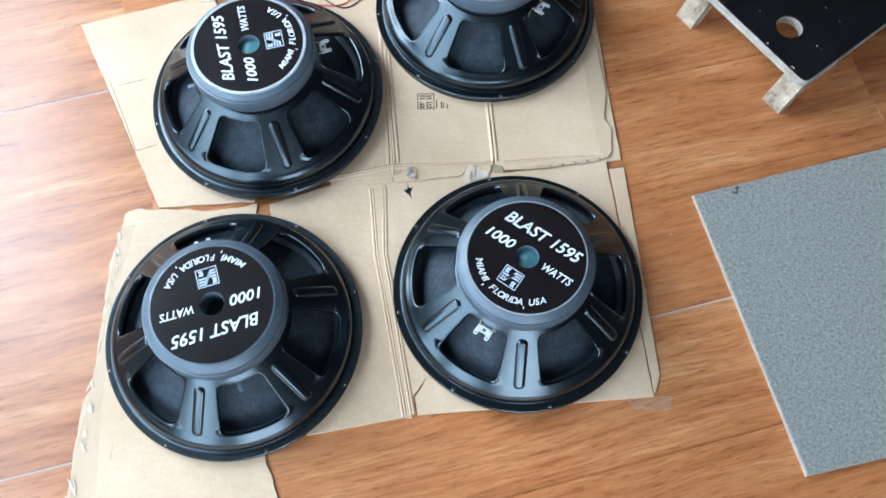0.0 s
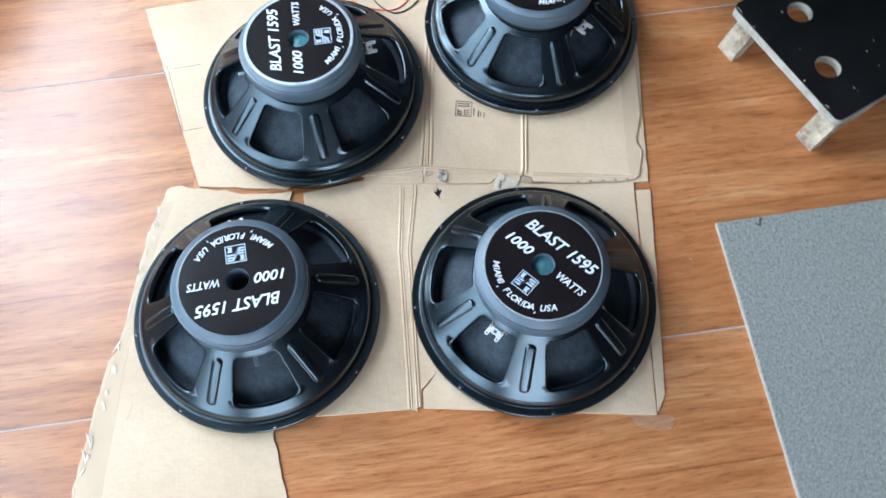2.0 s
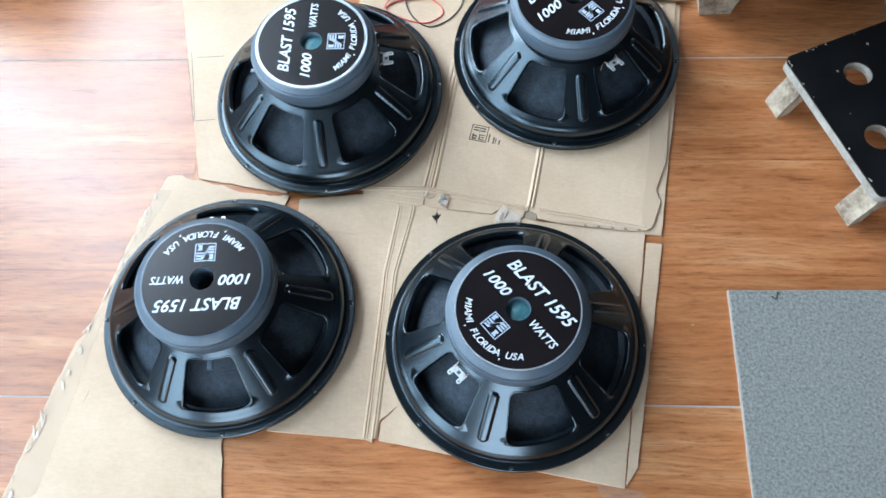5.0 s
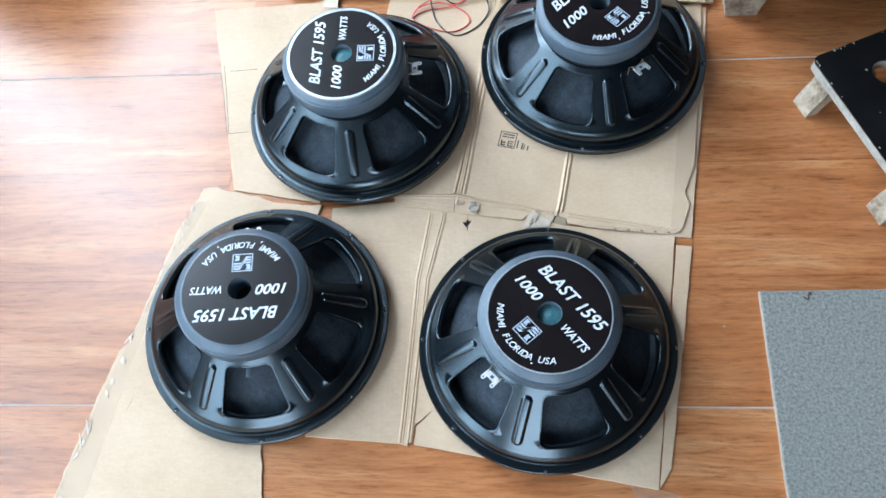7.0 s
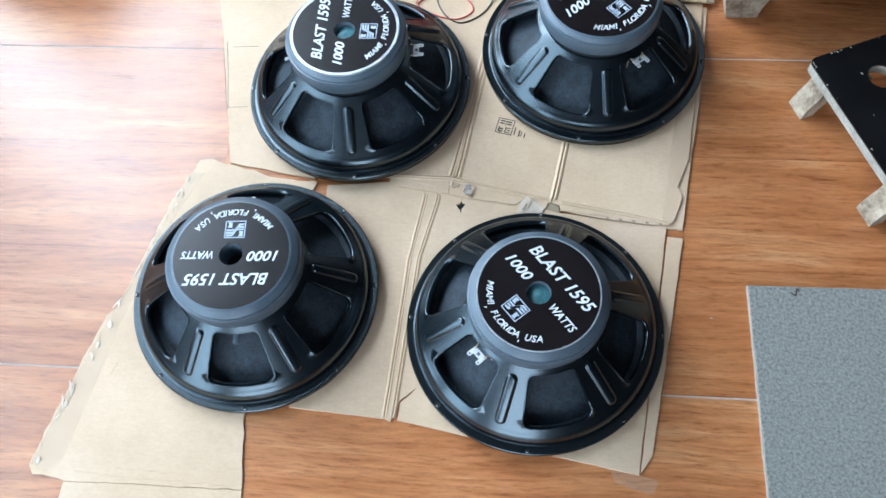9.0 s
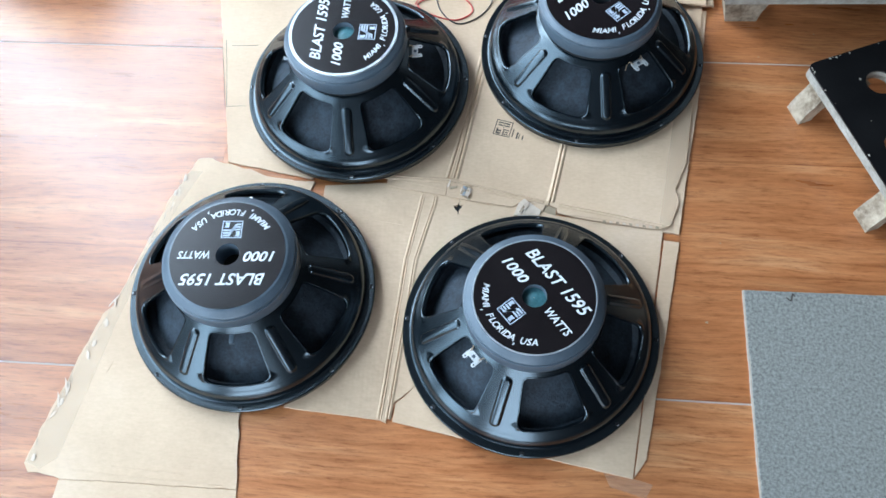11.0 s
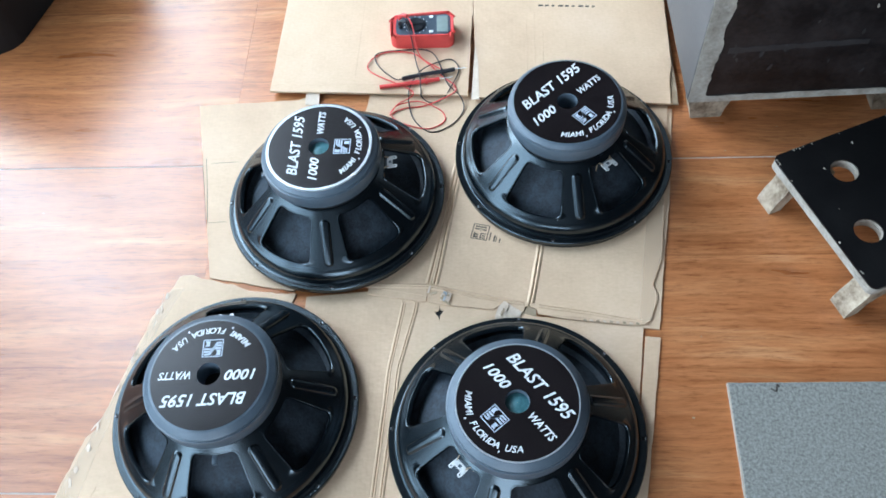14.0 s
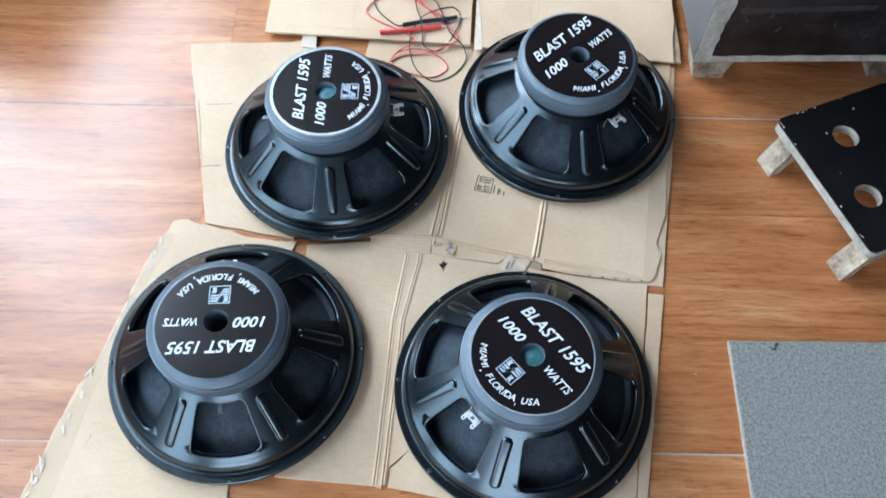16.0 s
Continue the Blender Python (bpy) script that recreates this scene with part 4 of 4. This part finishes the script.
def make_leg(a, b):
    """A short leg with an arched cut-out towards the middle of the stand."""
    outline = [(-0.018, 0.0), (0.006, 0.0), (0.009, 0.012), (0.017, 0.027), (0.032, 0.039), (0.055, 0.046), (0.090, 0.049), (0.090, 0.064), (0.004, 0.064), (-0.001, 0.045), (-0.010, 0.030), (-0.016, 0.012)]
    bm = bmesh.new()
    f = bm.faces.new([bm.verts.new((a, u, v)) for u, v in outline])
    got = bmesh.ops.extrude_face_region(bm, geom=[f])
    bmesh.ops.translate(bm, verts=[v for v in got["geom"] if isinstance(v, bmesh.types.BMVert)], vec=(b - a, 0, 0))
    bmesh.ops.recalc_face_normals(bm, faces=bm.faces)
    return bm


for a in (0.020, 0.237):
    part("leg", make_leg(a, a + 0.038), PLY, stand)
for a in (0.002, 0.210):
    leg = make_leg(a, a + 0.038)
    bmesh.ops.transform(leg, matrix=Matrix.Translation((0.276, 0.42, 0)) @ Matrix.Rotation(math.pi, 4, "Z"), verts=leg.verts)
    part("leg", leg, PLY, stand)


# ---- dark cabinet ----
cab = thing("cabinet", "scuffed dark brown wooden cabinet with pale chipped edges on short feet", "cabinet", pose(0.4460, 0.3720, 0, 0, 0, 2.0))
CW, CD, CH, CB = 0.78, 0.46, 0.56, 0.074
part("carcass", box(0.0, CW, 0.004, CD, CB, CH, 0.003), GREY_SIDE, cab, "grey primed side walls")
part("front_panel", box(0.0225, CW - 0.02, 0.0, 0.0039, CB + 0.013, CH - 0.01, 0.001), SCUFFED, cab, "scuffed dark brown front")
strip = [(0.0, CB), (CW, CB), (CW, CB + 0.0125)]
front_pts = []
for k in range(60):
    u = CW - (CW - 0.03) * k / 59
    front_pts.append((u, CB + 0.0150 + 0.0030 * noise.noise((u * 30, 0, 0)) + 0.002 * noise.noise((u * 90, 3, 0))))
for k in range(50):
    v = CB + 0.022 + (CH - CB - 0.022) * k / 49
    front_pts.append((0.028 + 0.012 * (k / 49) + 0.006 * noise.noise((v * 22, 7, 0)) + 0.003 * noise.noise((v * 80, 9, 0)), v))
bm = slab(strip + front_pts + [(0.0, CH)], 0.0, 0.0012)
bmesh.ops.transform(bm, matrix=Matrix.Translation((0, -0.0002, 0)) @ Matrix.Rotation(math.pi / 2, 4, "X"), verts=bm.verts)
part("chipped_border", bm, PRIMER, cab, "pale filler showing along the chipped edges", 25)
for u in (0.022, 0.352, CW - 0.09):
    outline = [(u, 0.0), (u + 0.056, 0.0), (u + 0.059, 0.024), (u + 0.066, 0.045), (u + 0.078, 0.064), (u + 0.086, CB), (u - 0.018, CB), (u - 0.006, 0.030)]
    bm = slab(outline, 0.0, 0.05)
    bmesh.ops.transform(bm, matrix=Matrix.Translation((0, 0.074, 0)) @ Matrix.Rotation(math.pi / 2, 4, "X"), verts=bm.verts)
    part("foot", bm, PLY, cab)
for u in (0.05, CW - 0.09):
    part("foot", box(u, u + 0.05, CD - 0.06, CD - 0.01, 0, CB), PLY, cab)
# scuffs and a dull band on the front
rng = random.Random(8)
for k in range(46):
    u, v, r = rng.uniform(0.05, 0.45), rng.uniform(CB + 0.03, CB + 0.34), rng.uniform(0.0015, 0.006)
    lean = rng.uniform(-0.6, 0.6)
    pts = [(u + r * rng.uniform(0.3, 1.0) * math.cos(t) + lean * r * math.sin(t), v + r * rng.uniform(0.8, 2.2) * math.sin(t)) for t in (0.2, 1.2, 2.2, 3.3, 4.4, 5.5)]
    bm = slab(pts, 0.0, 0.0003)
    bmesh.ops.transform(bm, matrix=Matrix.Translation((0, -0.0001, 0)) @ Matrix.Rotation(math.pi / 2, 4, "X"), verts=bm.verts)
    part("scuff", bm, PRIMER if k % 9 == 0 else SCUFF_GREY, cab)
bm = slab(rounded([(0.045, CB + 0.118), (0.27, CB + 0.126), (0.27, CB + 0.137), (0.045, CB + 0.131)], 0.006, 0.003, 3), 0.0, 0.0003)
bmesh.ops.transform(bm, matrix=Matrix.Translation((0, -0.0001, 0)) @ Matrix.Rotation(math.pi / 2, 4, "X"), verts=bm.verts)
part("dull_band", bm, SCUFF_GREY, cab, "dull grey rubbed band")


# ---- multimeter and its leads ----
meter = thing("multimeter", "red multimeter with a dark dial and small grey screen, on cardboard", "multimeter", pose(-0.0393, 0.6060, 0.016, 0, 0, 2.0))
case = panel_with_holes(0.126, 0.066, [], 0.0, 0.032, 0.016)
bmesh.ops.translate(case, verts=case.verts, vec=(-0.063, -0.033, 0))
bmesh.ops.remove_doubles(case, verts=case.verts, dist=1e-6)
bmesh.ops.bevel(case, geom=[e for e in case.edges if all(abs(v.co.z - 0.032) < 1e-6 for v in e.verts) and len(e.link_faces) == 2 and e.calc_face_angle(0) > 1], offset=0.004, segments=3, affect="EDGES")
for v in case.verts:
    v.co.y *= 1 - 0.22 * max(0.0, -v.co.x / 0.063) ** 2
part("case", case, RED_RUBBER, meter, "red rubber case")
plate = panel_with_holes(0.108, 0.054, [], 0.0315, 0.0335, 0.012)
bmesh.ops.translate(plate, verts=plate.verts, vec=(-0.051, -0.027, 0))
for v in plate.verts:
    v.co.y *= 1 - 0.22 * max(0.0, -v.co.x / 0.063) ** 2
face = part("faceplate", plate, METER_FACE, meter, "slate blue faceplate")
screen = part("screen", box(0.030, 0.052, -0.022, 0.022, 0.0336, 0.0345, 0.0005), LCD, meter, "small grey liquid crystal screen")
dial = lathe([(0.0185, 0.0335), (0.0180, 0.0365), (0.0165, 0.0375), (0.0005, 0.0375)], 40)
bmesh.ops.translate(dial, verts=dial.verts, vec=(-0.012, 0, 0))
knob = part("dial", dial, METER_DARK, meter, "dark round selector dial")
part("grip", box(-0.030, 0.006, -0.003, 0.003, 0.0372, 0.0410, 0.001), METER_DARK, knob)
for i in range(14):
    a = radians(20 + 320 * i / 13)
    mark = box(-0.0012, 0.0012, -0.0008, 0.0008, 0.0336, 0.0339)
    bmesh.ops.translate(mark, verts=mark.verts, vec=(-0.012 + 0.0225 * math.cos(a), 0.0225 * math.sin(a), 0))
    part("scale_mark", mark, WHITE_INK, face)
for sx, sy in ((0.019, 0.020), (0.019, -0.020)):
    part("button", box(sx - 0.004, sx + 0.004, sy - 0.003, sy + 0.003, 0.0336, 0.0352, 0.0006), WHITE_INK, face)
for sy, mat in ((0.012, RED_RUBBER), (-0.004, METER_DARK)):
    part("plug", tube([(-0.042, sy, 0.033), (-0.042, sy, 0.045), (-0.036, sy - 0.002, 0.052), (-0.028, sy - 0.006, 0.053)], 0.0042, 10), mat, meter)

red = thing("test_lead", "thin red test lead coiled loosely on cardboard", "test lead", group="test leads")
part("wire", tube([(-0.0682, 0.6122, 0.069), (-0.0564, 0.5919, 0.062), (-0.0451, 0.5492, 0.030), (-0.0188, 0.5229, 0.020), (0.0022, 0.4965, 0.020), (0.0273, 0.4724, 0.019), (0.0236, 0.4543, 0.018),
                   (-0.0269, 0.4326, 0.010), (-0.0696, 0.4267, 0.009), (-0.0927, 0.4106, 0.008), (-0.0687, 0.3898, 0.008), (-0.0205, 0.3768, 0.008), (0.0096, 0.3961, 0.008), (-0.0012, 0.4223, 0.009),
                   (-0.0424, 0.4398, 0.013), (-0.0830, 0.4319, 0.012), (-0.0957, 0.4106, 0.010), (-0.0830, 0.4319, 0.014), (-0.0531, 0.4587, 0.020), (-0.1364, 0.5108, 0.019), (-0.1423, 0.5406, 0.019),
                   (-0.1122, 0.5634, 0.019), (-0.0607, 0.5597, 0.020), (-0.0293, 0.5334, 0.022), (0.0071, 0.5093, 0.021)], 0.0012), RED_RUBBER, red)
probe = part("probe", tube([(-0.1178, 0.4717, 0.021), (-0.0790, 0.4753, 0.022), (-0.0281, 0.4834, 0.022), (-0.0027, 0.4890, 0.021)], 0.0042, 12), RED_RUBBER, red, "red probe handle")
part("guard", tube([(-0.0302, 0.4831, 0.022), (-0.0261, 0.4836, 0.022)], 0.0065, 12, 2), RED_RUBBER, probe)
part("tip", tube([(-0.0027, 0.4890, 0.021), (0.0227, 0.4946, 0.020)], 0.0010, 8, 2), TIN, probe, "bare metal tip")
black = thing("test_lead", "thin black test lead coiled loosely on cardboard", "test lead", group="test leads")
part("wire", tube([(-0.0679, 0.6004, 0.069), (-0.0591, 0.5758, 0.050), (-0.0498, 0.5332, 0.022), (-0.0407, 0.4960, 0.029), (-0.0379, 0.4642, 0.020), (-0.0355, 0.4483, 0.016), (-0.0189, 0.4401, 0.009),
                   (0.0034, 0.4446, 0.012), (0.0212, 0.4723, 0.019), (0.0346, 0.5128, 0.019), (0.0218, 0.5393, 0.019), (-0.0038, 0.5358, 0.019), (-0.0390, 0.5088, 0.024), (-0.0603, 0.4639, 0.020),
                   (-0.0572, 0.4216, 0.009), (-0.0422, 0.3891, 0.008), (-0.0132, 0.3684, 0.008), (0.0230, 0.3857, 0.008), (0.0447, 0.4197, 0.009), (0.0380, 0.4492, 0.016), (0.0129, 0.4786, 0.020),
                   (-0.0197, 0.5602, 0.020), (-0.0866, 0.5680, 0.019), (-0.1305, 0.5590, 0.019), (-0.1235, 0.5270, 0.019), (-0.0897, 0.4922, 0.020), (-0.0743, 0.4903, 0.022)], 0.0012), BLACK_WIRE, black)
probe = part("probe", tube([(-0.0753, 0.4903, 0.022), (-0.0387, 0.4981, 0.0235), (0.0122, 0.5073, 0.0235), (0.0265, 0.5117, 0.023)], 0.0042, 12), METER_DARK, black, "black probe handle")
part("guard", tube([(0.0000, 0.5045, 0.0235), (0.0041, 0.5052, 0.0235)], 0.0065, 12, 2), METER_DARK, probe)
part("tip", tube([(0.0265, 0.5117, 0.023), (0.0488, 0.5173, 0.020)], 0.0010, 8, 2), TIN, probe, "bare metal tip")


# ---- unidentified dark object by the window, given a bag's shape and handle ----
bag = thing("bag", "unidentified dark object on the floor tiles, modelled as a soft bag", "bag", pose(-0.965, 0.87, 0, 0, 0, -16))
bm = bmesh.new()
bmesh.ops.create_cube(bm, size=1, matrix=Matrix.Translation((0, 0, 0.215)) @ Matrix.Diagonal((0.26, 0.52, 0.43, 1)))
bmesh.ops.bevel(bm, geom=[e for e in bm.edges if not all(v.co.z < 0.01 for v in e.verts)], offset=0.075, segments=5, affect="EDGES", profile=0.55)
bmesh.ops.subdivide_edges(bm, edges=bm.edges[:], cuts=2, use_grid_fill=True)
for v in bm.verts:
    k = 0.016 * noise.noise(v.co * 6)
    v.co += Vector((k, k, 0))
part("body", bm, DARK_STANDIN, bag, "", 180)
part("handle", tube([(0.0, -0.12, 0.41), (0.0, -0.10, 0.455), (0.0, 0.0, 0.475), (0.0, 0.10, 0.455), (0.0, 0.12, 0.41)], 0.012, 10), DARK_STANDIN, bag)

# ---- specks of dirt on the floor ----
rng = random.Random(12)
flecks = []
for x, y, r in SPECKS:
    flecks.append(slab([(x + r * rng.uniform(0.6, 1.3) * math.cos(t), y + r * rng.uniform(0.5, 1.0) * math.sin(t)) for t in (0.1, 1.1, 2.3, 3.2, 4.4, 5.3)], 0.0, 0.0008))
tagged(link("floor_dirt", join(*flecks), CARD_EDGE), "small dark crumbs of dirt on the floor tiles", "dirt", kind="stuff")

# ---- floor tiles, each a piece of its own ----
TILE, LONG, GAP = 0.615, 1.23, 0.0028
tile_bm = slab([(0.00005, GAP / 2), (LONG - 0.00005, GAP / 2), (LONG - 0.00005, TILE - GAP / 2), (0.00005, TILE - GAP / 2)], -0.010, 0.0, 0.0003)
tile_me = bpy.data.meshes.new("floor_tile")
finish(tile_bm).to_mesh(tile_me)
tile_bm.free()
tile_me.materials.append(FLOOR)
for i in range(-1, 5):
    for j in range(-5, 6):
        t = new("tile", tile_me)
        t.parent = floor
        t.location = (-0.40 + LONG * i, -0.3108 + TILE * j, 0)
